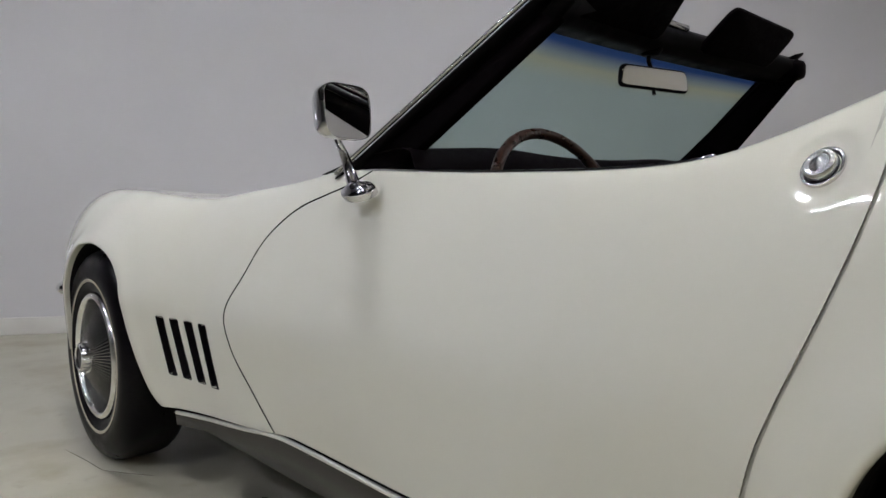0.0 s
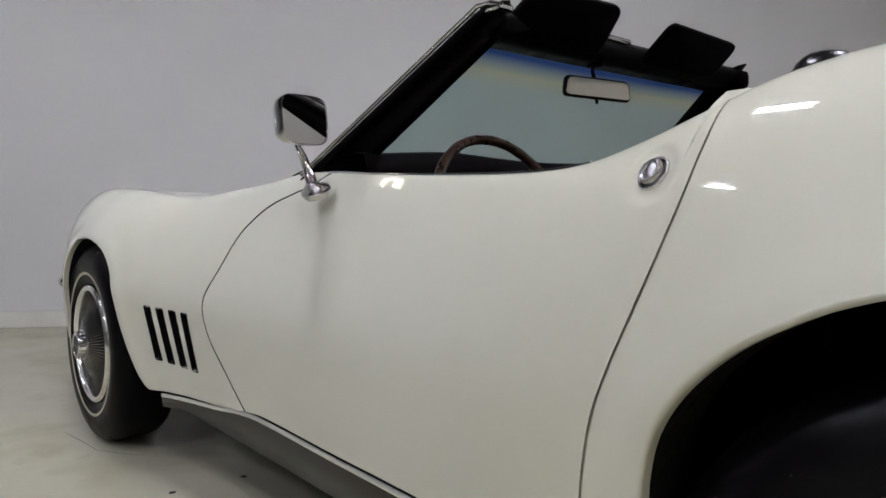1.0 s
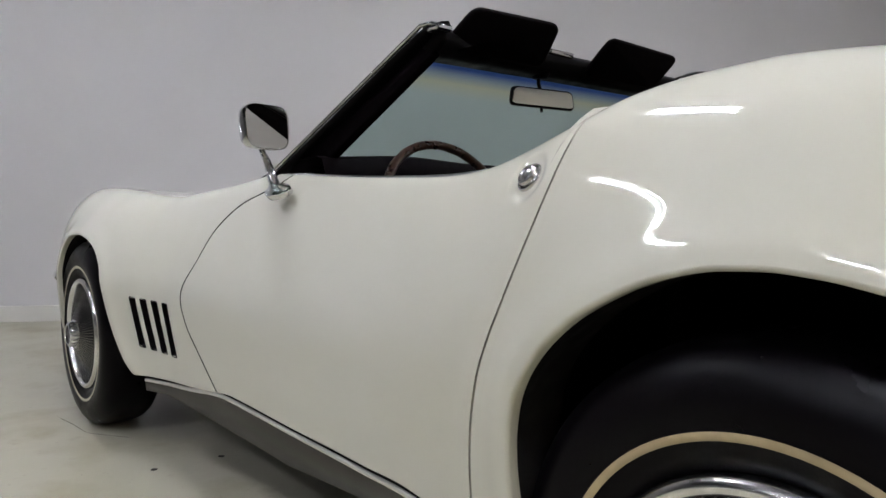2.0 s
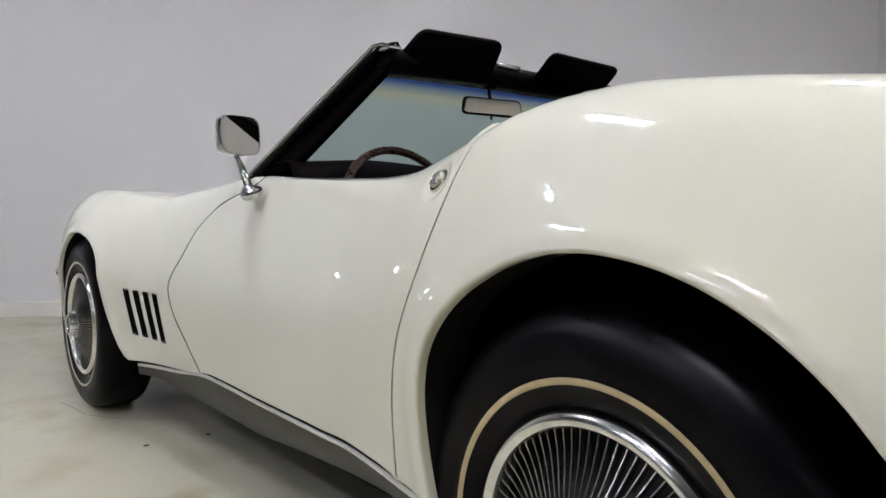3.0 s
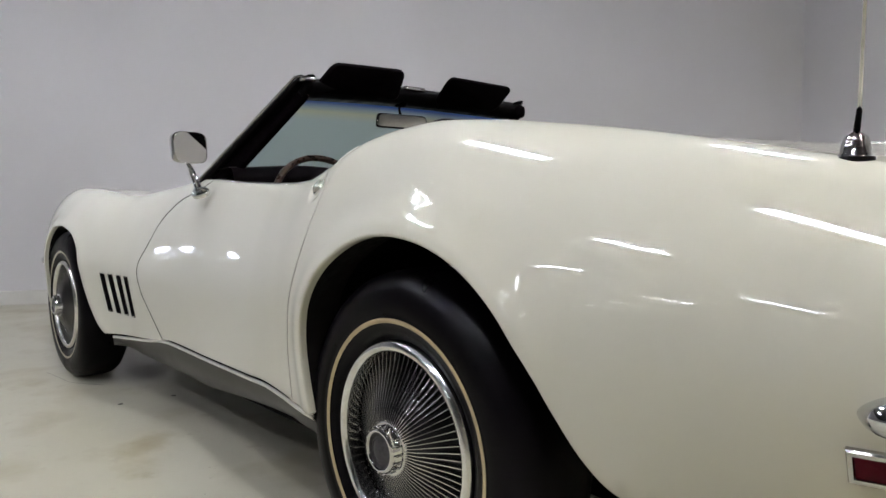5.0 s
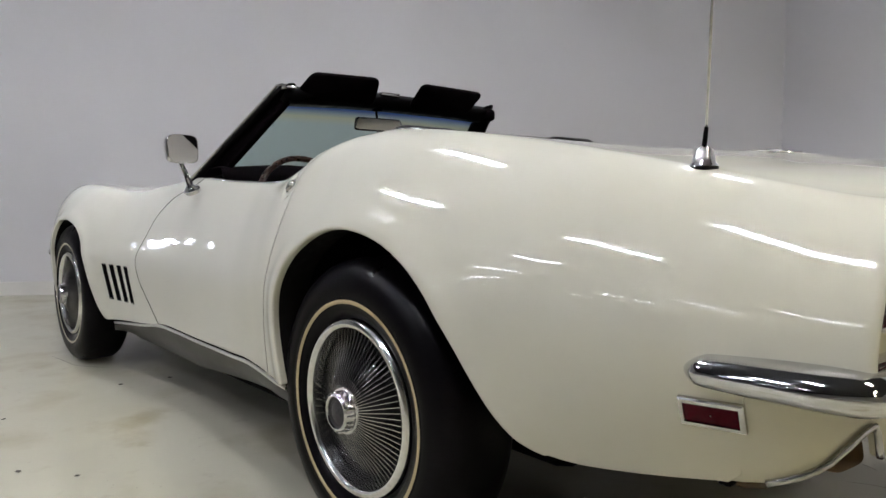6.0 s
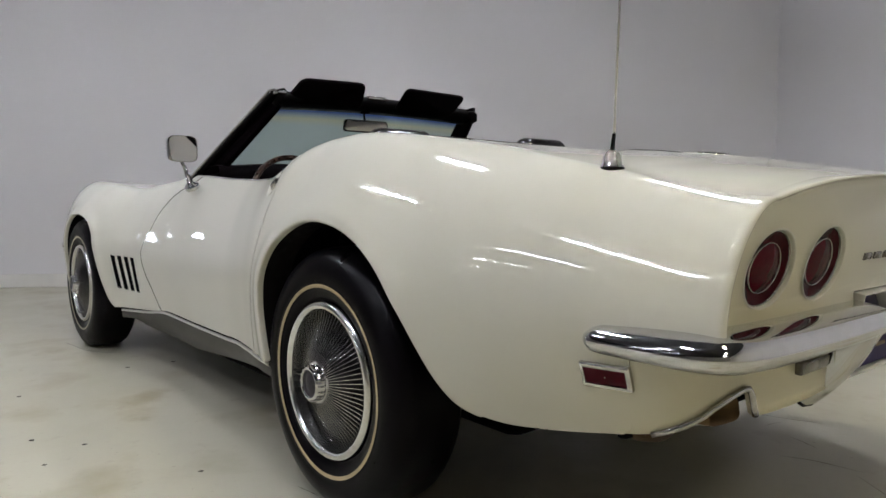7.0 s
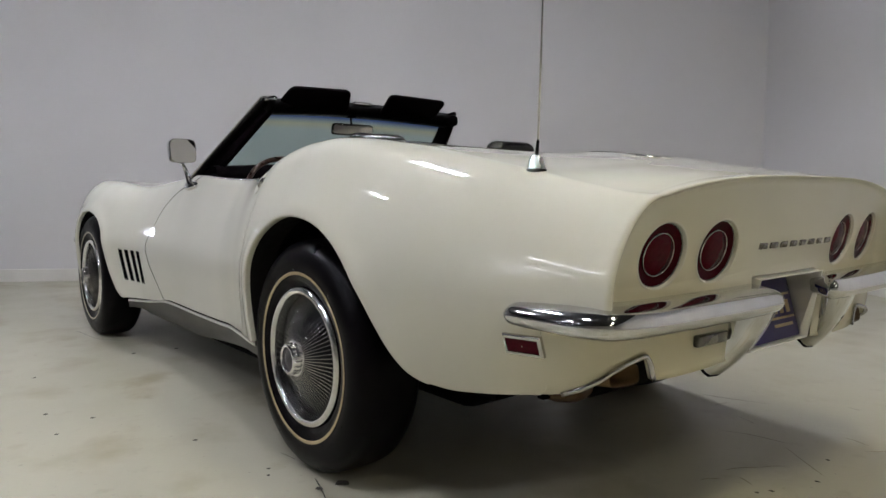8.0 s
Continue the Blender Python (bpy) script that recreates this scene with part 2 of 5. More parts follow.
def rise(table):
    """A smooth function through (x, value) pairs that does not overshoot."""
    xs = np.array([a for a, _ in table], float)
    ys = np.array([b for _, b in table], float)
    h = np.diff(xs)
    s = np.diff(ys) / h
    m = np.zeros(len(xs))
    for i in range(1, len(xs) - 1):
        if s[i - 1] * s[i] > 0:
            w1, w2 = 2 * h[i] + h[i - 1], h[i] + 2 * h[i - 1]
            m[i] = (w1 + w2) / (w1 / s[i - 1] + w2 / s[i])
    m[0], m[-1] = s[0], s[-1]

    def f(x):
        x = min(max(x, xs[0]), xs[-1])
        i = min(max(int(np.searchsorted(xs, x)) - 1, 0), len(h) - 1)
        t = (x - xs[i]) / h[i]
        return float((1 + 2 * t) * (1 - t) ** 2 * ys[i] + t * (1 - t) ** 2 * h[i] * m[i] + t * t * (3 - 2 * t) * ys[i + 1] + t * t * (t - 1) * h[i] * m[i + 1])
    return f


# ---- the room ----
CORNER = Vector((1.70, -5.12, 0))
ALONG = Vector((0.536, 0.844, 0)).normalized()     # along the long grey wall
ACROSS = Vector((-ALONG.y, ALONG.x, 0))            # along the other wall
LENGTH, DEPTH, HEIGHT = 30.0, 16.0, 4.4
WINDOW = (8.46, 8.92, 1.20, 1.40)                  # daylight window further along the long wall


def room_point(s, d, z):
    return CORNER + ALONG * s + ACROSS * d + Vector((0, 0, z))


def room_slab(name, s0, s1, d0, d1, z0, z1, material, label, kind="structure"):
    bm = bmesh.new()
    m = Matrix(((ALONG.x, ACROSS.x, 0, CORNER.x), (ALONG.y, ACROSS.y, 0, CORNER.y), (0, 0, 1, 0), (0, 0, 0, 1)))
    box(bm, (s0, d0, z0), (s1, d1, z1), 0, m)
    bmesh.ops.recalc_face_normals(bm, faces=bm.faces)
    return tagged(link(name, bm, material, smooth=False), label, name.split("_")[0], kind=kind)


room_slab("floor", -0.2, LENGTH + 0.2, -0.2, DEPTH + 0.2, -0.15, 0.0, FLOOR, "worn pale epoxy-painted concrete floor with stains and scuffs")
ROOM = Matrix(((ALONG.x, ACROSS.x, 0, CORNER.x), (ALONG.y, ACROSS.y, 0, CORNER.y), (0, 0, 1, 0), (0, 0, 0, 1)))
bm = bmesh.new()      # long wall, pierced by the window
for s0, s1, z0, z1 in ((-0.2, WINDOW[0], 0.0, HEIGHT), (WINDOW[1], LENGTH + 0.2, 0.0, HEIGHT), (WINDOW[0], WINDOW[1], 0.0, WINDOW[2]), (WINDOW[0], WINDOW[1], WINDOW[3], HEIGHT)):
    box(bm, (s0, -0.2, z0), (s1, 0, z1), 0, ROOM)
bmesh.ops.recalc_face_normals(bm, faces=bm.faces)
tagged(link("wall_north", bm, WALL, smooth=False), "plain grey painted studio wall behind the car", "wall", kind="structure")
room_slab("wall_east", -0.2, 0, 0, DEPTH, 0.0, HEIGHT, WALL, "plain grey painted side wall of the studio")
room_slab("wall_west", LENGTH, LENGTH + 0.2, 0, DEPTH, 0.0, HEIGHT, WALL, "plain grey painted far side wall")
room_slab("wall_south", 0, LENGTH, DEPTH, DEPTH + 0.2, 0.0, HEIGHT, SOUTH_WALL, "plain pale painted wall of the studio")
room_slab("ceiling", -0.2, LENGTH + 0.2, -0.2, DEPTH + 0.2, HEIGHT, HEIGHT + 0.15, CEILING, "dark painted ceiling with strip lights")


def cove(name, s0, s1, d0, d1):
    """A low pale skirting with a rounded top."""
    bm = bmesh.new()
    m = Matrix(((ALONG.x, ACROSS.x, 0, CORNER.x), (ALONG.y, ACROSS.y, 0, CORNER.y), (0, 0, 1, 0), (0, 0, 0, 1)))
    box(bm, (s0, d0, 0.0), (s1, d1, 0.11), 0.004, m)
    tagged(link(name, bm, COVE, smooth=False), "low off-white skirting board along the grey wall", "baseboard", kind="structure")


cove("baseboard", 0.0, LENGTH, 0.0, 0.018)
cove("baseboard", 0.0, 0.018, 0.018, DEPTH)


LAMP_HEIGHT = 4.0


def strip_light(glowing, label, rim):
    """A twin-tube fluorescent strip hanging from the ceiling; rim: how low its reflector reaches."""
    e = empty("strip_light")
    tagged(e, label, "strip light", "ceiling strip lights")
    bm = bmesh.new()
    box(bm, (-0.46, -0.05, 0.03), (0.46, 0.05, 0.08), 0.008)
    part("housing", bm, FIXTURE, e)
    bm = bmesh.new()
    fold = [(-0.150, rim + 0.006), (-0.148, rim), (-0.050, 0.024), (0.050, 0.024), (0.148, rim), (0.150, rim + 0.006), (0.052, 0.029), (-0.052, 0.029)]
    vs = grid(bm, [[(x, y, z) for y, z in fold] for x in (-0.46, 0.46)], close_v=True)
    bmesh.ops.recalc_face_normals(bm, faces=bm.faces)
    part("reflector", bm, FIXTURE, e, "folded white sheet reflector", smooth=False)
    for x in (-0.462, 0.462):
        bm = bmesh.new()
        ends = [[(x + w, y, z) for y, z in ((-0.148, rim + 0.002), (-0.050, 0.026), (0.050, 0.026), (0.148, rim + 0.002))] for w in (-0.002, 0.002)]
        vs = grid(bm, ends, close_v=True)
        bm.faces.new(vs[0]), bm.faces.new(vs[1])
        bmesh.ops.recalc_face_normals(bm, faces=bm.faces)
        part("end_plate", bm, FIXTURE, e, smooth=False)
    for y in (-0.06, 0.06):
        bm = bmesh.new()
        tube(bm, [(-0.43, y, 0.0), (0, y, 0.0), (0.43, y, 0.0)], 0.016, 8)
        part("tube", bm, glowing, e, "glowing tube")
        for x in (-0.44, 0.44):
            bm = bmesh.new()
            box(bm, (x - 0.012, y - 0.02, -0.018), (x + 0.012, y + 0.02, 0.035), 0.003)
            part("lamp_holder", bm, FIXTURE, e)
    for x in (-0.3, 0.3):
        bm = bmesh.new()
        tube(bm, [(x, 0, 0.08), (x, 0, HEIGHT - LAMP_HEIGHT)], 0.004, 6)
        part("hanger", bm, STAINLESS, e)
    return e


def lamp_pose(s, d):
    p = room_point(s, d, LAMP_HEIGHT)
    return pose(p.x, p.y, p.z, 0, 0, math.degrees(math.atan2(ACROSS.y, ACROSS.x)))


# tubes in even rows: cool ones over the car and down the hall, a warmer row behind the tail
LAMPS = [(2.39, 3.05), (5.17, 3.05), (7.95, 3.05), (5.17, 6.0), (7.95, 6.0)]
FAR_LAMPS = [(10.73 + 2.78 * i, 6.0 + 2.95 * j) for i in range(5) for j in range(2)]
WARM_LAMPS = [(2.39, 6.0)]
# two unseen lights, added to brighten the tail panel
TAIL_FILL_LAMPS = [(2.39, 8.95), (2.39, 11.9)]
for spots, glowing, rim, label in ((LAMPS, TUBE, -0.100, "white twin-tube fluorescent strip light with a deep reflector, hanging, lit"), (FAR_LAMPS, FAR_TUBE, -0.040, "white twin-tube strip light far down the hall, dimmed in place of a deep reflector"), (WARM_LAMPS, WARM_TUBE, -0.070, "twin-tube strip light hanging below the ceiling, lit warm white"), (TAIL_FILL_LAMPS, TAIL_FILL_TUBE, -0.070, "added unseen twin-tube fill light for the tail, lit dim warm white")):
    first = strip_light(glowing, label, rim)
    first.matrix_basis = lamp_pose(*spots[0])
    for s, d in spots[1:]:
        copy_thing(first, lamp_pose(s, d))


def window_bay(name):
    """One wide pane and two narrow ones in a white frame, with plain sky outside."""
    s0, s1, z0, z1 = WINDOW
    e = empty(name)
    tagged(e, "bright three-pane window in the grey wall, daylight outside", "window", kind="structure")
    e.matrix_basis = ROOM
    t = 0.03
    bm = bmesh.new()
    for lo, hi in (((s0, z0), (s1, z0 + t)), ((s0, z1 - t), (s1, z1)), ((s0, z0 + t), (s0 + t, z1 - t)), ((s1 - t, z0 + t), (s1, z1 - t))):
        box(bm, (lo[0], -0.15, lo[1]), (hi[0], 0.01, hi[1]), 0)
    part("window_frame", bm, FIXTURE, e)
    for a, b in ((s0 + 0.24, s0 + 0.31), (s0 + 0.345, s0 + 0.38)):
        bm = bmesh.new()
        box(bm, (a, -0.12, z0 + t), (b, -0.03, z1 - t), 0.004)
        part("mullion", bm, FIXTURE, e)
    bm = bmesh.new()
    box(bm, (s0 - 0.04, 0.011, z0 - 0.03), (s1 + 0.04, 0.04, z0), 0.004)
    part("window_sill", bm, FIXTURE, e)


window_bay("window_1")
room_slab("backdrop_sky", 7.2, 10.8, -0.8, -0.75, 0.4, 3.0, SKY, "plain bright overcast daylight outside the window")


# ---- the car: x forward from the rear axle, y to its left, z up ----
car = empty("convertible_car")
tagged(car, "cream-white open two-seat sports car with black interior and chrome trim", "car")

# plan width, its height, tuck below it, shoulder and lower edge along the car
WIDE = rise([(-1.02, 0.720), (-0.78, 0.753), (-0.62, 0.779), (-0.45, 0.810), (-0.30, 0.832), (0.0, 0.846), (0.2, 0.840), (0.37, 0.826), (0.5, 0.806), (0.7, 0.780), (1.0, 0.760), (1.4, 0.750), (1.75, 0.753), (2.0, 0.782), (2.2, 0.811), (2.45, 0.834), (2.65, 0.828), (2.9, 0.785), (3.15, 0.69), (3.35, 0.52)])
WAIST = rise([(-1.02, 0.60), (-0.3, 0.585), (0.3, 0.575), (0.8, 0.56), (1.5, 0.55), (3.4, 0.54)])
TUCK = rise([(-1.02, 0.100), (-0.6, 0.090), (-0.4, 0.060), (0.2, 0.016), (0.36, 0.014), (0.6, 0.016), (1.0, 0.014), (3.4, 0.022)])
SHOULDER_Y = rise([(-1.02, 0.565), (-0.70, 0.600), (-0.3, 0.612), (0.1, 0.638), (0.3, 0.682), (0.45, 0.694), (0.58, 0.684), (0.7, 0.668), (1.1, 0.640), (1.35, 0.615), (1.7, 0.605), (2.2, 0.62), (2.6, 0.63), (3.0, 0.58), (3.35, 0.40)])
SHOULDER_Z = rise([(-1.02, 0.799), (-0.95, 0.804), (-0.86, 0.820), (-0.70, 0.854), (-0.53, 0.887), (-0.36, 0.917), (-0.2, 0.940), (-0.06, 0.956), (0.06, 0.963), (0.15, 0.956), (0.23, 0.939), (0.30, 0.914), (0.36, 0.891), (0.42, 0.870), (0.48, 0.854), (0.54, 0.846), (0.62, 0.843), (0.84, 0.848), (1.04, 0.857), (1.22, 0.868), (1.36, 0.874), (1.45, 0.865), (1.6, 0.851), (1.74, 0.842), (1.9, 0.829), (2.0, 0.824), (2.1, 0.827), (2.3, 0.842), (2.5, 0.858), (2.72, 0.867), (2.92, 0.862), (3.1, 0.838), (3.35, 0.71)])
ROUND = rise([(-1.02, 1.7), (-0.8, 1.7), (-0.55, 1.75), (-0.3, 1.75), (0.0, 1.85), (0.25, 1.9), (0.5, 1.55), (0.7, 1.32), (1.0, 1.22), (1.5, 1.22), (1.9, 1.4), (2.3, 1.8), (3.4, 2.0)])
CENTRE_Z = rise([(-1.02, 0.838), (-0.93, 0.853), (-0.75, 0.880), (-0.57, 0.903), (-0.3, 0.921), (0.0, 0.936), (0.25, 0.940), (1.3, 0.884), (1.7, 0.872), (2.3, 0.84), (3.0, 0.77), (3.35, 0.67)])
CREASE = rise([(-1.02, 0.0), (0.2, 0.0), (0.9, 0.05), (2.0, 0.10), (2.4, 0.06), (3.35, 0.0)])
REAR_ARCH = [(0.3420, 0.336), (0.3405, 0.345), (0.3365, 0.372), (0.3280, 0.430), (0.3203, 0.480), (0.3145, 0.518), (0.308, 0.548), (0.296, 0.578), (0.275, 0.611), (0.246, 0.643), (0.214, 0.670), (0.177, 0.693), (0.135, 0.714), (0.090, 0.729), (0.045, 0.7375), (0.0, 0.7395), (-0.045, 0.736), (-0.086, 0.729), (-0.13, 0.717), (-0.176, 0.699), (-0.215, 0.679), (-0.252, 0.655), (-0.292, 0.622), (-0.328, 0.581), (-0.359, 0.538), (-0.387, 0.488), (-0.425, 0.420), (-0.455, 0.384), (-0.497, 0.358)]
FRONT_ARCH = [(2.0, 0.268), (2.05, 0.295), (2.10, 0.365), (2.14, 0.45), (2.17, 0.53), (2.205, 0.598), (2.285, 0.658), (2.37, 0.685), (2.46, 0.697), (2.56, 0.690), (2.63, 0.650), (2.675, 0.58), (2.705, 0.48), (2.73, 0.36), (2.76, 0.28)]
LOW = rise([(-1.02, 0.556), (-0.88, 0.556), (-0.838, 0.52), (-0.822, 0.392), (-0.79, 0.385), (-0.64, 0.357), (-0.56, 0.349)] + REAR_ARCH[::-1] + [(0.36, 0.337), (0.475, 0.340), (0.578, 0.340), (0.75, 0.331), (1.1, 0.324), (1.4, 0.325), (1.5, 0.318), (1.6, 0.304), (1.8, 0.283), (1.92, 0.274)] + FRONT_ARCH + [(3.0, 0.29), (3.35, 0.40)])
# how the door's edges lean: x at a height
SEAM_REAR = rise([(0.31, 0.404), (0.425, 0.405), (0.460, 0.403), (0.505, 0.397), (0.564, 0.383), (0.616, 0.364), (0.675, 0.340), (0.735, 0.318), (0.785, 0.303), (0.830, 0.294), (0.875, 0.290), (0.905, 0.291), (0.97, 0.294)])
SEAM_FRONT = rise([(0.31, 1.445), (0.39, 1.535), (0.478, 1.627), (0.552, 1.658), (0.65, 1.607), (0.72, 1.572), (0.78, 1.500), (0.802, 1.450), (0.822, 1.370), (0.845, 1.285), (0.885, 1.20)])
XR, XF = 0.376, 1.52
TURN_IN = rise([(0.30, 0.072), (0.316, 0.0685), (0.345, 0.057), (0.372, 0.046), (0.43, 0.024), (0.48, 0.0065), (0.515, 0.0), (1.0, 0.0)])   # foot of the rear wheel opening, swung back


def hat(x, c, back, ahead):
    t = (x - c) / (ahead if x > c else back)
    return max(0.0, 1 - abs(t))


def lean(xs, z):
    t = min(max((z - 0.58) / 0.16, 0), 1)
    back = 0.06 + 0.10 * t * t * (3 - 2 * t)
    return xs + hat(xs, XR, back, 0.34) * (SEAM_REAR(z) - XR) + hat(xs, XF, 0.52, 0.42) * (SEAM_FRONT(z) - XF) - hat(xs, 0.345, 0.13, 0.030) * TURN_IN(z)


arch_s = np.concatenate((np.linspace(-0.45, 0.316, 240), np.linspace(0.3165, 0.345, 60), np.linspace(2.02, 2.76, 240)))
arch_z = np.array([LOW(x) for x in arch_s])
arch_x = np.array([lean(x, z) for x, z in zip(arch_s, arch_z)])


def flare(x, z):
    """The raised lip that runs round the wheel openings."""
    d = math.sqrt(float(np.min((arch_x - x) ** 2 + (arch_z - z) ** 2)))
    return 0.012 / (1 + (d / 0.044) ** 3)


def gill(x, z):
    """Depth of the four slanted vents behind the front wheel, 0 to 1."""
    best = 0.0
    for k in range(4):
        u = (z - 0.362) / (0.514 - 0.362)
        mid = 1.984 - 0.070 * k - (1 - u) * 0.044
        a = 1 - abs(x - mid) / 0.0190
        c = (min(u, 1 - u) * 0.152 - 0.003) / 0.010
        e = min(a * 4.5, c)
        best = max(best, min(max(e, 0), 1))
    return best


LOCK = (0.353, 0.831)


def dish(x, z):
    """The round hollow round the door lock."""
    r = math.hypot(x - LOCK[0], (z - LOCK[1]) * 1.05)
    t = min(max((0.040 - r) / 0.016, 0), 1)
    return 0.006 * t * t * (3 - 2 * t)


def side_y(x, z, lip=True):
    """Half-width of the body at a place on its side."""
    ym, zm, yp, zp = WIDE(x), WAIST(x), SHOULDER_Y(x), SHOULDER_Z(x)

    def bare(z):
        if z < zm:
            return ym - TUCK(x) * ((zm - z) / (zm - 0.32)) ** 1.5
        q = min((z - zm) / (zp - zm), 1.0)
        n = ROUND(x)
        return yp + (ym - yp) * max(1 - q ** n, 0) ** (1 / n) - CREASE(x) * min(z - zm, 0.05) * (1 - q)

    soft = min(max((x - 0.3) / 0.3, 0), 1) * min(max((2.3 - x) / 0.3, 0), 1) * max(0.0, 1 - (abs(z - zm) / 0.11) ** 2)
    y = bare(z) if soft == 0 else sum(bare(z + 0.055 * soft * k / 4) * (5 - abs(k)) for k in range(-4, 5)) / 25
    if abs(x - LOCK[0]) < 0.05 and z > 0.78:
        y -= dish(x, z)
    return y + (flare(x, z) if lip else 0)


def crown(x, w):
    """How the top rises inwards from the shoulder: a hollow ahead, a plain arch at the tail."""
    t = min(max((-0.35 - x) / 0.45, 0), 1)
    d = min(max((-0.72 - x) / 0.2, 0), 1)
    tail = math.sin(w * math.pi / 2) * (1 - d) + (1 - (1 - w) ** 3.3) * d
    return w * w * (3 - 2 * w) * (1 - t) + tail * t


def stations(a, b):
    """Places along the car, closer together at the wheel openings and vents."""
    xs, x = [a], a
    while x < b - 1e-6:
        if 1.60 < x < 2.03:
            step = 0.0033
        elif 0.30 <= x < XR:
            step = 0.002
        elif 0.376 <= x < 0.47:
            step = 0.004
        elif -0.52 < x < 0.39 or 2.0 < x < 2.78:
            step = 0.005 if not (0.24 < x < 0.376 or 2.62 < x < 2.78 or 2.08 < x < 2.22) else 0.004
        else:
            step = 0.02
        x = min(x + step, b)
        xs.append(x)
    return xs


def section(xs, kind, shift=0.0):
    """Points across the left half at a station: lower return, side, shoulder, then inwards."""
    top = SHOULDER_Z(xs)
    for _ in range(6):
        top = SHOULDER_Z(lean(xs, top))
    low = LOW(xs)
    rows = 150 if xs > 0.3 or kind == "open" else 80
    bend = 1.3 if rows == 150 else 1.6
    pts = []
    for k in range(rows):
        if rows == 80:      # even levels above the bumper, whatever the lower edge does
            mid = max(0.562, low + 0.02)
            z = low + (mid - low) * k / 20 if k < 20 else mid + (top - mid) * (1 - (1 - (k - 20) / 59) ** bend)
        else:
            z = low + (top - low) * (1 - (1 - k / (rows - 1)) ** bend)
        x = lean(xs, z)
        if shift:
            x += shift * math.hypot(1, (lean(xs, z + 0.004) - lean(xs, z - 0.004)) / 0.008)
        g = gill(x, z) if 1.6 < xs < 2.06 else 0
        pts.append((x, side_y(x, z) - 0.035 * g, z, g))
    xt = pts[-1][0]
    yp = SHOULDER_Y(xt)
    if kind == "open":
        for dy, dz in ((0.010, 0.0), (0.022, -0.003), (0.030, -0.010), (0.034, -0.03), (0.036, -0.12)):
            pts.append((xt, yp - dy, top + dz, 0))
    else:
        zc = CENTRE_Z(xt)
        for k in range(1, 19):
            w = k / 18
            s = crown(xt, w)
            pts.append((xt, yp * (1 - w), top + (zc - top) * s, 0))
    return pts


def skin(name, a, b, kind, sides, material, label="", ends=()):
    """A body panel between two stations, on the sides given, with turned-in edges."""
    bm = bmesh.new()
    xs = stations(a, b)
    table = [section(x, kind) for x in xs]
    if "rear" in ends:
        table[0] = section(a, kind, GAP)
    if "front" in ends:
        table[-1] = section(b, kind, -GAP)
    for sgn in sides:
        rows = [[(p[0], sgn * p[1], p[2]) for p in r] for r in table]
        vs = grid(bm, rows)
        for i in range(len(vs) - 1):
            for j in range(len(vs[0]) - 1):
                if max(table[i][j][3], table[i + 1][j + 1][3], table[i][j + 1][3], table[i + 1][j][3]) > 0.1:
                    for f in vs[i][j].link_faces:
                        if vs[i + 1][j + 1] in f.verts:
                            f.material_index = 1
        for row, way in ((rows[0], 0.003), (rows[-1], -0.003)):
            if ("rear" if way > 0 else "front") in ends:
                grid(bm, [row, [(p[0], p[1] - sgn * 0.018, p[2]) for p in row]], mi=2 if (name, way > 0) in (("door", True), ("quarter_panel", False)) else 1)
        # lower edge: a short painted roll, then a dark return
        edge = [r[0] for r in rows]
        lips = [edge]
        for a in (0.4, 0.8, 1.2, 1.57):
            row = []
            for i, p in enumerate(edge):
                u, v = edge[max(i - 1, 0)], edge[min(i + 1, len(edge) - 1)]
                tx, tz = v[0] - u[0], v[2] - u[2]
                size = math.hypot(tx, tz) or 1.0
                r = 0.006 if -0.50 < p[0] < 0.325 or 2.02 < p[0] < 2.76 else 0.0012
                row.append((p[0] + tz / size * r * math.sin(a), p[1] - sgn * r * (1 - math.cos(a)), p[2] - tx / size * r * math.sin(a)))
            lips.append(row)
        lips.append([(p[0], p[1] - sgn * (0.012 if -0.50 < p[0] < 0.325 or 2.02 < p[0] < 2.76 else 0.001), p[2]) for p in lips[-1]])
        grid(bm, lips)
        grid(bm, [lips[-1], [(p[0], q[1] - sgn * 0.10, p[2] + 0.004) for p, q in zip(lips[-1], edge)]], mi=1)
    bmesh.ops.remove_doubles(bm, verts=bm.verts, dist=0.00001)
    bmesh.ops.recalc_face_normals(bm, faces=bm.faces)
    for ed in bm.edges:
        if len(ed.link_faces) == 2 and ed.calc_face_angle(0) > 0.7:
            ed.smooth = False
    return part(name, bm, [material, DARK_GAP, JAMB], car, label)


GAP = 0.0027
DECK_EDGE = 0.21
TAIL = -0.985
skin("rear_body", TAIL, DECK_EDGE, "closed", (1, -1), PAINT)
skin("quarter_panel", DECK_EDGE, XR, "open", (1,), PAINT, ends=("front",))
skin("quarter_panel", DECK_EDGE, XR, "open", (-1,), PAINT, ends=("front",))
skin("door", XR, XF, "open", (1,), PAINT, "long cream door, closed, thin dark shut lines", ends=("rear", "front"))
skin("door", XR, XF, "open", (-1,), PAINT, ends=("rear", "front"))
skin("front_body", XF, 3.35, "closed", (1, -1), PAINT, ends=("rear",))



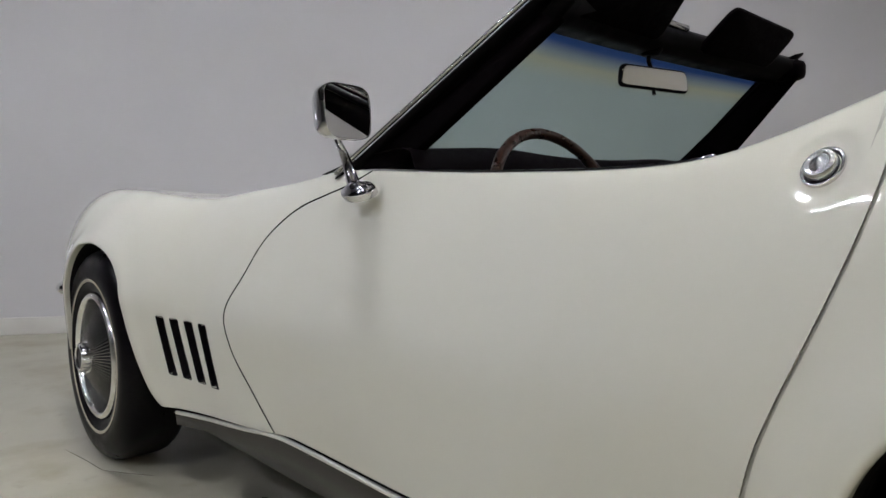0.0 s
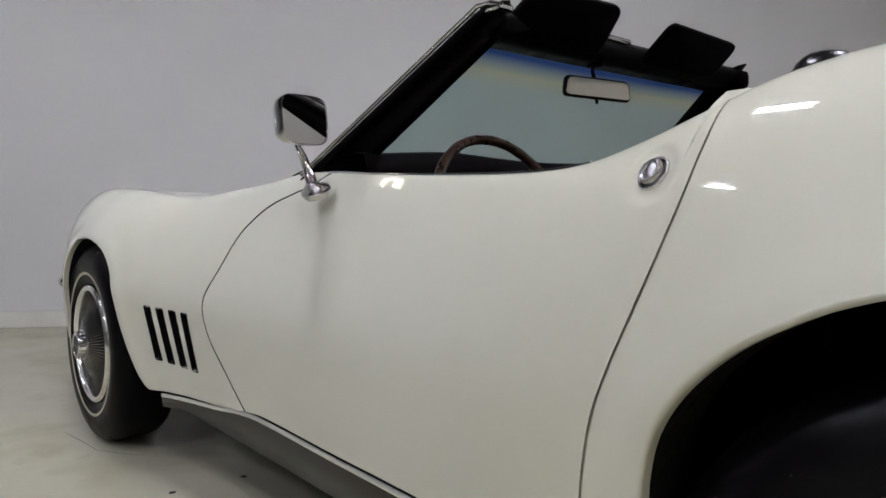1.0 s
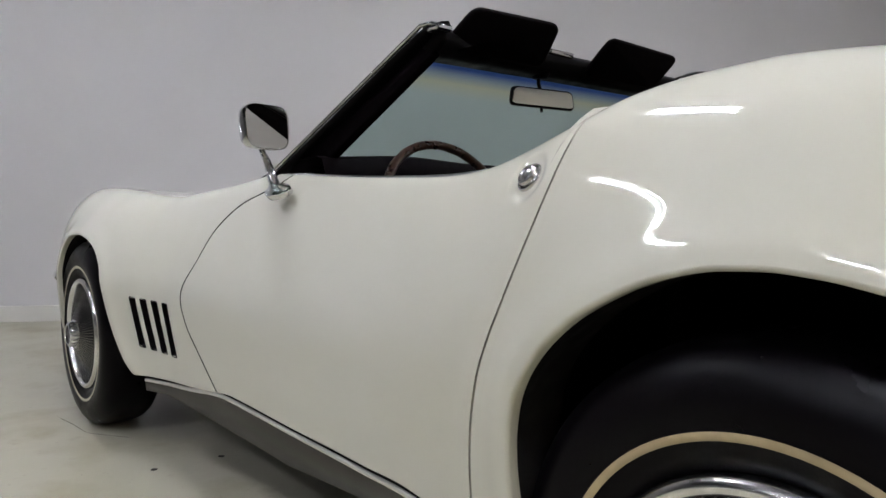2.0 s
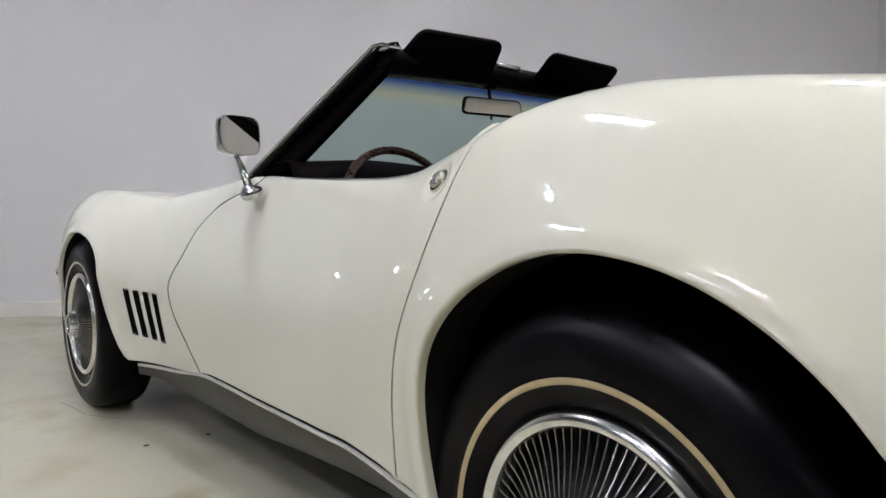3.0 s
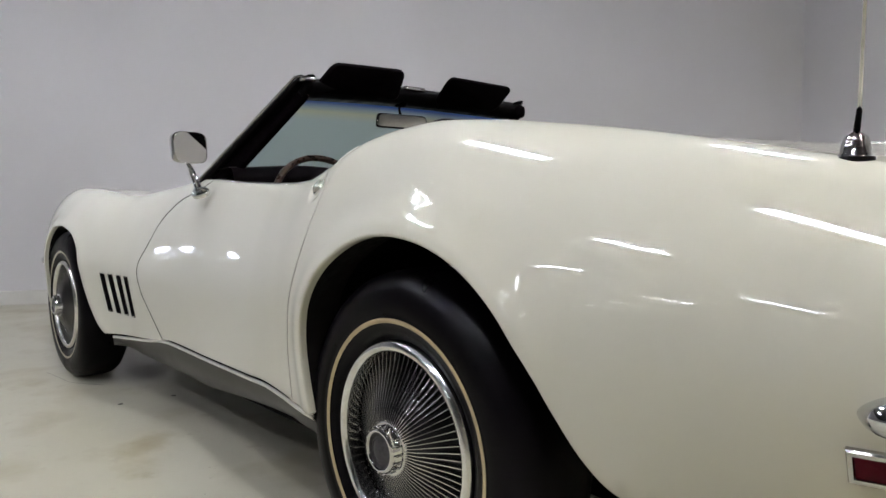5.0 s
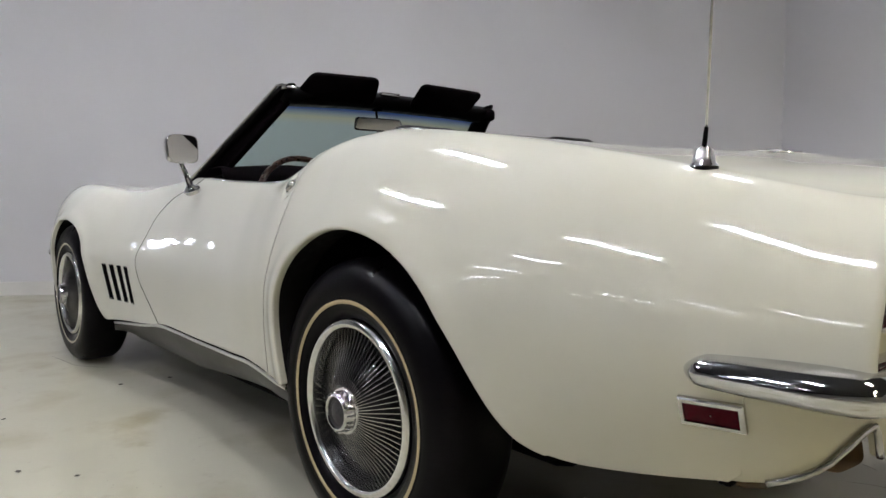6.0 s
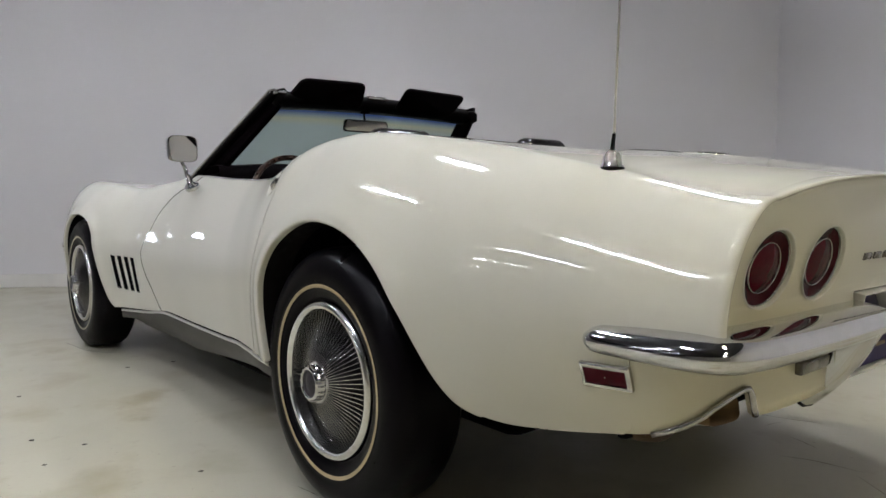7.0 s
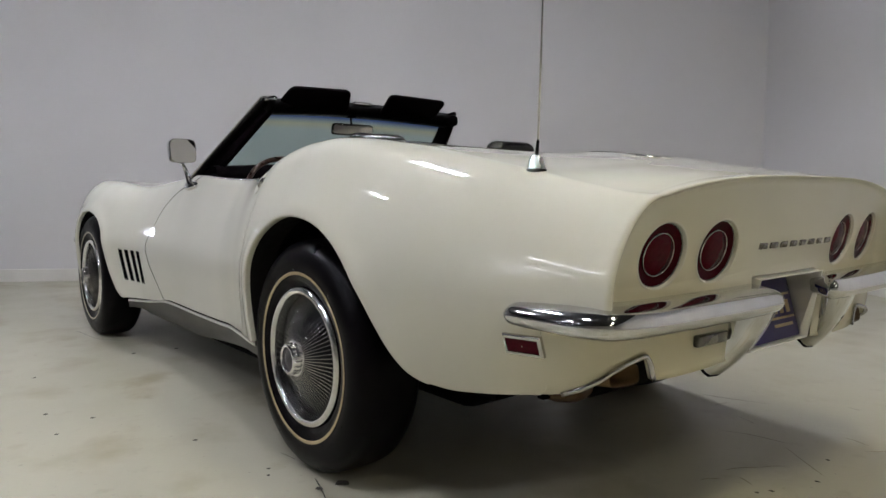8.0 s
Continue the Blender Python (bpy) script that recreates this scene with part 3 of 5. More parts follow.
def gill_trim(sgn, k):
    """The black mouth of one vent: a crisp rim, walls and a dark floor."""
    bm = bmesh.new()
    out = []
    for cu, cx, a0 in ((0.978, -1, 90), (0.022, -1, 180), (0.022, 1, 270), (0.978, 1, 0)):
        for q in range(5):
            ang = math.radians(a0 + 90 * q / 4)
            out.append((cx * 0.0135 + 0.0060 * math.cos(ang), 0.362 + 0.152 * (0.955 if cu > 0.5 else 0.045) + 0.0068 * math.sin(ang)))

    def ring(scale, depth):
        pts = []
        for ox, z in out:
            zz = 0.438 + (z - 0.438) * (1 - (1 - scale) * 0.25)
            u = (zz - 0.362) / 0.152
            x = 1.984 - 0.070 * k - (1 - u) * 0.044 + ox * scale
            pts.append((x, sgn * (side_y(x, zz) + depth), zz))
        return pts
    vs = grid(bm, [ring(1.06, -0.002), ring(1.04, 0.0012), ring(0.96, 0.0010), ring(0.90, -0.004), ring(0.86, -0.024)], close_v=True)
    bm.faces.new(vs[-1])
    bmesh.ops.recalc_face_normals(bm, faces=bm.faces)
    part("vent_slot", bm, TRIM_BLACK, car, "black slanted vent slot")


for sgn in (1, -1):
    for k in range(4):
        gill_trim(sgn, k)

# dark jambs behind the shut lines
for sgn in (1, -1):
    for seam, lo, hi in ((SEAM_REAR, 0.33, 0.925), (SEAM_FRONT, 0.34, 0.862)):
        bm = bmesh.new()
        rows = []
        for k in range(40):
            z = lo + (hi - lo) * k / 39
            x = seam(z)
            y = side_y(x, z) - (0.0045 if seam is SEAM_REAR else 0.0065)
            rows.append([(x - 0.02, sgn * y, z), (x + 0.02, sgn * y, z)])
        grid(bm, rows)
        part("door_jamb", bm, JAMB if seam is SEAM_REAR else DARK_GAP, car)


def bow(y):
    """The tail is bowed: its middle stands further back than its ends."""
    return -0.028 * (1 - min(abs(y) / 0.60, 1.0) ** 2)


def panel_x(y, z):
    """The recessed panel that carries the lamps: it overhangs above, and hangs straight below."""
    return -0.962 + bow(y) - bow(0.500) - 0.236 * (max(z, 0.615) - 0.672)


TILTED = pose(-0.960, -0.016, 0.512, 0, -10, 0)     # the mouth of the plate recess leans forward below
PLATE_HOLE = [(0.162, 0.094), (-0.162, 0.094), (-0.160, -0.092), (0.160, -0.092)]


LAMP_Y = (0.500, 0.313, -0.313, -0.500)


def lamp_frame(y):
    return Matrix.Translation((panel_x(y, 0.674), y, 0.674)) @ Euler((0, math.radians(-13.3), -math.atan(0.1556 * y))).to_matrix().to_4x4()


def rear_panel():
    """The concave tail panel with its rounded rim, closing the body behind."""
    bm = bmesh.new()
    half = [(p[1], p[2]) for p in section(TAIL, "closed")]
    y0, z0 = half[0]
    ring = [(y, z, 1.0) for y, z in half] + [(-y, z, 1.0) for y, z in half[::-1][1:]]
    n = 80
    for k in range(1, n):
        y = -y0 + 2 * y0 * k / n
        # hidden behind the bumper at the sides, lower beside the plate
        u = min((y0 - abs(y)) / 0.02, 1.0)
        d = min(max((0.24 - abs(y)) / 0.03, 0.0), 1.0)
        z = z0 * (1 - u) + (0.548 * (1 - d) + 0.428 * d) * u
        ring.append((y, z, 1 - u))
    rows = []
    for s, depth, own in ((1.0, 0.0, 0), (0.998, -0.008, 0), (0.992, -0.015, 0), (0.983, -0.018, 0), (0.972, -0.016, 0.0), (0.957, -0.008, 0.1), (0.935, 0, 0.5), (0.90, 0, 0.9), (0.85, 0, 1), (0.7, 0, 1), (0.5, 0, 1), (0.25, 0, 1), (0.02, 0, 1)):
        row = []
        for y, z, up in ring:
            yy, zz = y * (1 - (1 - s) * 0.85), 0.63 + (z - 0.63) * s
            rim = TAIL + bow(yy) * min(1, (1 - s) * 60) + depth
            low = min(max((0.575 - zz) / 0.05, 0), 1) * (1 - up * (1 - min(1, (1 - s) * 25)))
            k = max(own, low)
            row.append((rim * (1 - k) + panel_x(yy, zz) * k, yy, zz))
        rows.append(row)
    vs = grid(bm, rows, close_v=True)
    bm.faces.new(vs[-1])
    # opening for the plate recess
    quad = [TILTED @ Vector((0, y, z)) for y, z in PLATE_HOLE]
    axis = TILTED.to_3x3() @ Vector((1, 0, 0))
    for k in range(4):
        side = (quad[(k + 1) % 4] - quad[k]).cross(axis)
        bmesh.ops.bisect_plane(bm, geom=bm.verts[:] + bm.edges[:] + bm.faces[:], plane_co=quad[k], plane_no=side, dist=1e-6)
    gone = []
    for f in bm.faces:
        c = TILTED.inverted() @ f.calc_center_median()
        if all((PLATE_HOLE[(k + 1) % 4][0] - PLATE_HOLE[k][0]) * (c.z - PLATE_HOLE[k][1]) - (PLATE_HOLE[(k + 1) % 4][1] - PLATE_HOLE[k][1]) * (c.y - PLATE_HOLE[k][0]) > 0 for k in range(4)) and abs(c.x) < 0.1:
            gone.append(f)
    bmesh.ops.delete(bm, geom=gone, context="FACES")
    # round wells for the four lamps
    for y in LAMP_Y:
        m = lamp_frame(y)
        back = m.inverted()

        def inside(f, r):
            c = back @ f.calc_center_median()
            return abs(c.x) < 0.05 and c.y * c.y + c.z * c.z < r * r
        for k in range(36):
            a = 2 * math.pi * k / 36
            n = Vector((0, math.cos(a), math.sin(a)))
            near = [f for f in bm.faces if inside(f, 0.13)]
            bmesh.ops.bisect_plane(bm, geom=list({v for f in near for v in f.verts}) + list({ed for f in near for ed in f.edges}) + near, plane_co=m @ (n * 0.0715), plane_no=m.to_3x3() @ n, dist=1e-6)
        bmesh.ops.delete(bm, geom=[f for f in bm.faces if inside(f, 0.0715)], context="FACES")
    bmesh.ops.recalc_face_normals(bm, faces=bm.faces)
    return part("rear_panel", bm, PAINT, car)


rear_panel()


def valance_node(k, sgn, z=None):
    """One upright line of the lower rear corner: along the side, round, and across the tail."""
    if k < 8:
        x = (-0.800, -0.830, -0.855, -0.877, -0.897, -0.912, -0.922, -0.928)[k]
        inset = (0.0005, 0.0012, 0.0045, 0.011, 0.021, 0.035, 0.053, 0.074)[k]
        low = (0.388, 0.393, 0.399, 0.408, 0.418, 0.428, 0.437, 0.447)[k]
        z = low if z is None else z
        return Vector((x, sgn * (side_y(x, z, False) - inset), z)), low
    y = (0.600, 0.575, 0.550, 0.530, 0.515, 0.503, 0.496, 0.490, 0.46, 0.42, 0.36, 0.30, 0.24, 0.20)[k - 8]
    low = (0.453, 0.459, 0.464, 0.467, 0.466, 0.452, 0.430, 0.413, 0.409, 0.408, 0.408, 0.410, 0.414, 0.418)[k - 8]
    z = low if z is None else z
    return Vector((-0.930 - 0.024 * (1 - (y / 0.62) ** 2), sgn * y, z)), low


def valance(sgn):
    bm = bmesh.new()
    rows = []
    for k in range(22):
        p, low = valance_node(k, sgn)
        q = valance_node(k + 1, sgn)[0] - p if k < 21 else p - valance_node(k - 1, sgn)[0]
        inward = Vector((q.y, -q.x, 0)).normalized() * 0.012
        if inward.dot(Vector((-0.5, 0, 0)) - Vector((p.x, p.y, 0))) < 0:
            inward = -inward
        rows.append([p + inward + Vector((0, 0, 0.002)), p + inward * 0.3 - Vector((0, 0, 0.001))] + [valance_node(k, sgn, low + (0.566 - low) * j / 8)[0] for j in range(9)])
    grid(bm, rows)
    bmesh.ops.recalc_face_normals(bm, faces=bm.faces)
    part("lower_valance", bm, PAINT, car, "cream lower panel, yellower round the exhaust")


valance(1)
valance(-1)


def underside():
    # plain low boxes, added largely to block light and deepen the under-car shade
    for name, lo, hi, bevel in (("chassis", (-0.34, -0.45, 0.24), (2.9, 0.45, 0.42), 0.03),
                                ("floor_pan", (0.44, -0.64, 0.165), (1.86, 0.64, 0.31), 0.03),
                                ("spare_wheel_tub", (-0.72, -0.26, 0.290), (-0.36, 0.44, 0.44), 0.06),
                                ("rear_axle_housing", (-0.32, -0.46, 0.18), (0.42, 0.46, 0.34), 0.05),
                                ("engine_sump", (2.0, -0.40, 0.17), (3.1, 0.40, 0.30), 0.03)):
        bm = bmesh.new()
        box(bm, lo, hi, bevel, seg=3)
        part(name, bm, SHADE_BLACK, car)
    # wheel well liners, their shade painted in as flat near-black
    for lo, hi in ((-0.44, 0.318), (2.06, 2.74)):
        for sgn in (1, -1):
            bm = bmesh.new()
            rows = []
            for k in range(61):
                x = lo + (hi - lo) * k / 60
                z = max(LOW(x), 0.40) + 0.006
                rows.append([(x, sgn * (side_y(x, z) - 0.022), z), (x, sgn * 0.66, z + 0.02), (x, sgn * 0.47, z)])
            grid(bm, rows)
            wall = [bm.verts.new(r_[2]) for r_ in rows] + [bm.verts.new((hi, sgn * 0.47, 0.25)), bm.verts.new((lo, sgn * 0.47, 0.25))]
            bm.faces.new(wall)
            part("wheel_well", bm, SHADE_BLACK, car)


underside()


# ---- wheels ----
def tyre_profile():
    return [(0.196, 0.070), (0.205, 0.088), (0.222, 0.098), (0.2345, 0.1000), (0.2355, 0.1010), (0.2430, 0.1018), (0.2440, 0.1012), (0.254, 0.1035), (0.272, 0.104), (0.292, 0.100), (0.308, 0.092), (0.320, 0.082), (0.329, 0.068), (0.333, 0.050), (0.3345, 0.02), (0.3345, -0.02), (0.333, -0.050), (0.329, -0.068), (0.318, -0.084), (0.292, -0.100), (0.25, -0.104), (0.205, -0.09), (0.196, -0.07)]


def fin_mesh():
    """One thin radial blade of the wheel cover."""
    bm = bmesh.new()
    prof = [(0.050, 0.040), (0.075, 0.033), (0.105, 0.019), (0.132, 0.006), (0.154, -0.003), (0.177, -0.010)]
    rows = []
    for r, y in prof:
        w = 0.0011 + 0.0003 * (r - 0.05) / 0.12
        rows.append([(r, y - 0.014, -w), (r, y, -w * 0.7), (r, y, w * 0.7), (r, y - 0.014, w)])
    grid(bm, rows)
    me = bpy.data.meshes.new("fin")
    bm.to_mesh(me)
    bm.free()
    me.materials.append(STAINLESS)
    return me


FIN = fin_mesh()


def wheel(line):
    """Tyre with a thin sidewall stripe, and a finned chrome wheel cover with a centre spinner."""
    e = empty("wheel")
    e.parent = car
    bm = bmesh.new()
    vs = lathe(bm, tyre_profile(), 96)
    for f in bm.faces:
        r = [math.hypot(v.co.x, v.co.z) for v in f.verts]
        y = [v.co.y for v in f.verts]
        if min(y) > 0.0999 and min(r) > 0.2342 and max(r) < 0.2443:
            f.material_index = 1
    bmesh.ops.recalc_face_normals(bm, faces=bm.faces)
    part("tyre", bm, [RUBBER, line], e, "black tyre with a thin cream stripe")
    bm = bmesh.new()   # outer trim ring
    lathe(bm, [(0.201, 0.080), (0.2015, 0.090), (0.198, 0.097), (0.190, 0.101), (0.184, 0.100), (0.180, 0.096), (0.178, 0.088), (0.176, 0.065)], 96)
    bmesh.ops.recalc_face_normals(bm, faces=bm.faces)
    part("trim_ring", bm, RING, e, "satin bright metal ring")
    bm = bmesh.new()   # dark dish behind the blades
    lathe(bm, [(0.179, 0.058), (0.168, 0.048), (0.132, 0.054), (0.118, 0.073), (0.105, 0.0925), (0.075, 0.1085), (0.05, 0.115), (0.001, 0.115)], 72)
    part("cover_dish", bm, WHEEL_DARK, e)
    bm = bmesh.new()   # spinner
    prof = [(0.053, 0.104), (0.054, 0.114), (0.052, 0.119), (0.048, 0.121), (0.0455, 0.120), (0.0435, 0.122), (0.0425, 0.136), (0.0400, 0.141), (0.0370, 0.143), (0.0345, 0.141), (0.0335, 0.137)]
    lathe(bm, prof, 64)
    bmesh.ops.recalc_face_normals(bm, faces=bm.faces)
    part("spinner", bm, CHROME, e, "round stepped chrome centre cap")
    bm = bmesh.new()
    lathe(bm, [(0.0338, 0.1385), (0.0315, 0.1360), (0.0255, 0.1355), (0.0245, 0.1375), (0.0235, 0.1355)], 40)
    bmesh.ops.recalc_face_normals(bm, faces=bm.faces)
    part("cap_inlay", bm, CAP_DARK, e, "dark metal ring")
    bm = bmesh.new()
    lathe(bm, [(0.0238, 0.1360), (0.0200, 0.1372), (0.0120, 0.1395), (0.0004, 0.1405)], 40)
    bmesh.ops.recalc_face_normals(bm, faces=bm.faces)
    part("cap_emblem", bm, CAP_DARK, e, "dark grey domed emblem")
    bm = bmesh.new()   # notches round the cap
    for k in range(18):
        box(bm, (0.0420, -0.003, -0.0018), (0.0458, 0.014, 0.0018), 0, Matrix.Rotation(2 * math.pi * k / 18, 4, "Y") @ Matrix.Translation((0, 0.124, 0)))
    part("cap_teeth", bm, CHROME, e)
    return e


RING = mat("satin_ring", (0.74, 0.735, 0.73), 0.17, 1.0, grain=(60, 0.1))
WHEEL_DARK = mat("cover_dish_grey", (0.018, 0.017, 0.019), 0.55, 0.3, grain=(50, 0.15))
CAP_DARK = dull(mat("cap_dark_enamel", (0.045, 0.042, 0.045), 0.4, grain=(120, 0.3)), 0.3)
BLADES = 72


def fit_wheel(e, x, y, turn):
    e.matrix_basis = pose(x, y, 0.3345, 0, 0, turn)
    for k in range(BLADES):
        o = new("blade", FIN)
        o.parent = e
        o.matrix_basis = Matrix.Translation((0, 0.094 - 0.014, 0)) @ Matrix.Rotation(2 * math.pi * (k + 0.5) / BLADES, 4, "Y")


for x, y, turn, line in ((0.002, 0.713, 0, GOLD_LINE), (2.490, 0.708, 0, WHITE_LINE), (0.002, -0.713, 180, GOLD_LINE), (2.490, -0.708, 180, WHITE_LINE)):
    fit_wheel(wheel(line), x, y, turn)


# ---- sills ----
BRIGHT = mat("bright_anodised", (0.86, 0.85, 0.83), 0.45, 1.0, grain=(3, 0.05))
for sgn in (1, -1):
    bm = bmesh.new()
    rows = []
    for k in range(61):
        x = 0.292 + (1.97 - 0.292) * k / 60
        z = LOW(max(x, 0.346))
        y = side_y(x, z, False)
        zb = 0.194 + 0.068 * max(0, min(1, (1.15 - x) / 0.75)) + 0.035 * max(0, (x - 1.8) / 0.18)
        rows.append([(x, sgn * (y - 0.03), z + 0.02), (x, sgn * (y - 0.007), z + 0.003), (x, sgn * (y - 0.006), z - 0.0102), (x, sgn * (y - 0.007), z - 0.020), (x, sgn * (y - 0.010), z - 0.05), (x, sgn * (y - 0.045), zb + 0.006), (x, sgn * (y - 0.060), zb), (x, sgn * (y - 0.16), zb + 0.005)])
    grid(bm, rows)
    for f in bm.faces:
        if all(v.co.z > LOW(max(v.co.x, 0.346)) - 0.0106 for v in f.verts):
            f.material_index = 1
    bmesh.ops.recalc_face_normals(bm, faces=bm.faces)
    part("rocker_panel", bm, [ROCKER, DARK_GAP], car, "dark grey ribbed rocker panel")
    bm = bmesh.new()
    path = []
    for k in range(61):
        x = 0.294 + (1.96 - 0.294) * k / 60
        z = LOW(max(x, 0.346))
        y = side_y(x, z, False)
        path.append([(x, sgn * (y + a_), z + c_) for a_, c_ in ((-0.010, -0.0098), (-0.004, -0.0100), (-0.0014, -0.0116), (-0.0008, -0.0150), (-0.0014, -0.0186), (-0.004, -0.0202), (-0.012, -0.0206))])
    grid(bm, path)
    bmesh.ops.recalc_face_normals(bm, faces=bm.faces)
    part("rocker_moulding", bm, BRIGHT, car, "thin bright moulding")

# ---- windshield ----
def slab_shape(bm, corners, thick, radius, normal):
    """A flat padded shape: a quadrilateral with rounded corners and thickness."""
    C = [Vector(c) for c in corners]
    out = []
    for i in range(4):
        a, b, c = C[i - 1], C[i], C[(i + 1) % 4]
        p, q = b + (a - b).normalized() * radius, b + (c - b).normalized() * radius
        for k in range(7):
            t = k / 6
            out.append(p * (1 - t) ** 2 + b * 2 * t * (1 - t) + q * t * t)
    n = Vector(normal).normalized() * thick / 2
    mid = sum(out, Vector()) / len(out)
    rows = []
    for s, h in ((0.0, 1.0), (0.93, 1.0), (0.985, 0.75), (1.0, 0.0), (0.985, -0.75), (0.93, -1.0), (0.0, -1.0)):
        rows.append([mid + (p - mid) * max(s, 0.01) + n * h for p in out])
    vs = grid(bm, rows, close_v=True)
    bm.faces.new(vs[0]), bm.faces.new(vs[-1])
    bmesh.ops.recalc_face_normals(bm, faces=bm.faces)


BASE = Vector((1.335, 0.600, 0.868))
TOP = Vector((0.914, 0.480, 1.155))


def shield_point(u, v):
    """u from the left post to the right one, v from the cowl to the header."""
    p = BASE.lerp(TOP, v)
    bow = 0.20 * (1 - v) + 0.075 * v
    k = 1 - (2 * u - 1) ** 2
    return Vector((p.x + bow * k, p.y * (1 - 2 * u), p.z + (0.012 * (1 - v) + 0.022 * v) * k))


def windshield():
    e = empty("windshield")
    e.parent = car
    bm = bmesh.new()
    vs = grid(bm, [[shield_point(i / 32, j / 24) for j in range(25)] for i in range(33)])
    uv = bm.loops.layers.uv.new("uv")
    for i in range(32):
        for j in range(24):
            f = [g for g in vs[i][j].link_faces if vs[i + 1][j + 1] in g.verts][0]
            for lp in f.loops:
                for a in (i, i + 1):
                    for c in (j, j + 1):
                        if lp.vert is vs[a][c]:
                            lp[uv].uv = (a / 32, c / 24)
    ob = part("pane", bm, GLASS, e, "green tinted glass with a blue shade band")
    ob.visible_shadow = False
    for sgn, u in ((1, 0.0), (-1, 1.0)):
        bm = bmesh.new()
        rows = []
        for k in range(21):
            v = -0.03 + 1.06 * k / 20
            p = shield_point(u, v)
            # section: outer nose, inner face, back
            pts = [(0.020, 0.018), (0.004, 0.030), (-0.022, 0.026), (-0.050, 0.004), (-0.056, -0.012), (-0.040, -0.030), (-0.012, -0.034), (0.010, -0.016)]
            rows.append([(p.x + a * 0.9 + 0.004, p.y + sgn * c, p.z - a * 0.35) for a, c in pts])
        vs = grid(bm, rows, close_v=True)
        bm.faces.new(vs[0]), bm.faces.new(vs[-1])
        bmesh.ops.recalc_face_normals(bm, faces=bm.faces)
        part("post", bm, TRIM_BLACK, e, "black windshield post")
        bm = bmesh.new()
        path = []
        for k in range(21):
            p = shield_point(u, -0.02 + 1.04 * k / 20)
            path.append((p.x + 0.020, p.y + sgn * 0.024, p.z + 0.006))
        end = Vector(path[-1])
        if sgn > 0:
            path += [end + Vector((-0.018, -sgn * 0.002, 0.010)), end + Vector((-0.05, -sgn * 0.006, 0.010)), end + Vector((-0.072, -sgn * 0.010, 0.002))]
        tube(bm, path, 0.0050, 8)
        part("post_moulding", bm, STAINLESS, e, "bright metal moulding")
        bm = bmesh.new()
        quad = [(1.340, sgn * 0.600, 0.862), (1.188, 0.568, 0.886) if sgn > 0 else (1.140, -0.568, 0.880), (0.884, 0.468, 1.122) if sgn > 0 else (0.864, -0.468, 1.122), (0.945, sgn * 0.468, 1.158)]
        slab_shape(bm, quad, 0.022, 0.012, Vector((0.30, sgn * 0.9, 0.15)))
        part("post_trim", bm, VINYL, e, "black inner post trim")
        if sgn < 0:
            q = shield_point(u, 1.0)
            bm = bmesh.new()
            box(bm, (q.x - 0.062, q.y - 0.012, q.z - 0.040), (q.x + 0.010, q.y + 0.034, q.z + 0.012), 0.016)
            part("corner_pad", bm, VINYL, e)
            continue
        bm = bmesh.new()   # latch socket at the upper corner
        q = shield_point(u, 1.0)
        box(bm, (q.x - 0.060, q.y - sgn * 0.005 - 0.022, q.z + 0.006), (q.x - 0.005, q.y - sgn * 0.005 + 0.022, q.z + 0.022), 0.006)
        part("latch", bm, CHROME, e, "small chrome roof latch")
    bm = bmesh.new()
    rows = []
    for i in range(41):
        u = i / 40
        p = shield_point(u, 1.0)
        pts = [(0.034, -0.020), (0.024, 0.010), (0.000, 0.022), (-0.030, 0.020), (-0.050, 0.006), (-0.052, -0.012), (-0.015, -0.036), (0.026, -0.042)]
        rows.append([(p.x + a, p.y, p.z + c) for a, c in pts])
    vs = grid(bm, rows, close_v=True)
    bm.faces.new(vs[0]), bm.faces.new(vs[-1])
    bmesh.ops.recalc_face_normals(bm, faces=bm.faces)
    part("header", bm, TRIM_BLACK, e, "black padded header rail")
    bm = bmesh.new()
    tube(bm, [(shield_point(i / 30, 1.0) + Vector((0.026, 0, 0.010))) for i in range(31)], 0.006, 8)
    part("header_moulding", bm, CHROME, e, "bright metal moulding")
    bm = bmesh.new()
    box(bm, (0.935, -0.045, 1.186), (0.962, 0.045, 1.200), 0.004)
    part("catch_plate", bm, STAINLESS, e, "small bright catch plate")


windshield()


def sun_visor(inner, outer):
    bm = bmesh.new()
    # hinged on the header, folded up and back
    quad = [(0.945, inner[0], 1.150), (0.850, inner[1], 1.232), (0.855, outer[1], 1.226), (0.905, outer[0], 1.140)]
    slab_shape(bm, quad, 0.016, 0.028, (0.7, 0, 0.72))
    part("sun_visor", bm, VINYL, car, "black sun visor folded up over the header")


sun_visor((0.075, 0.112), (0.445, 0.390))
sun_visor((-0.090, -0.090), (-0.365, -0.415))


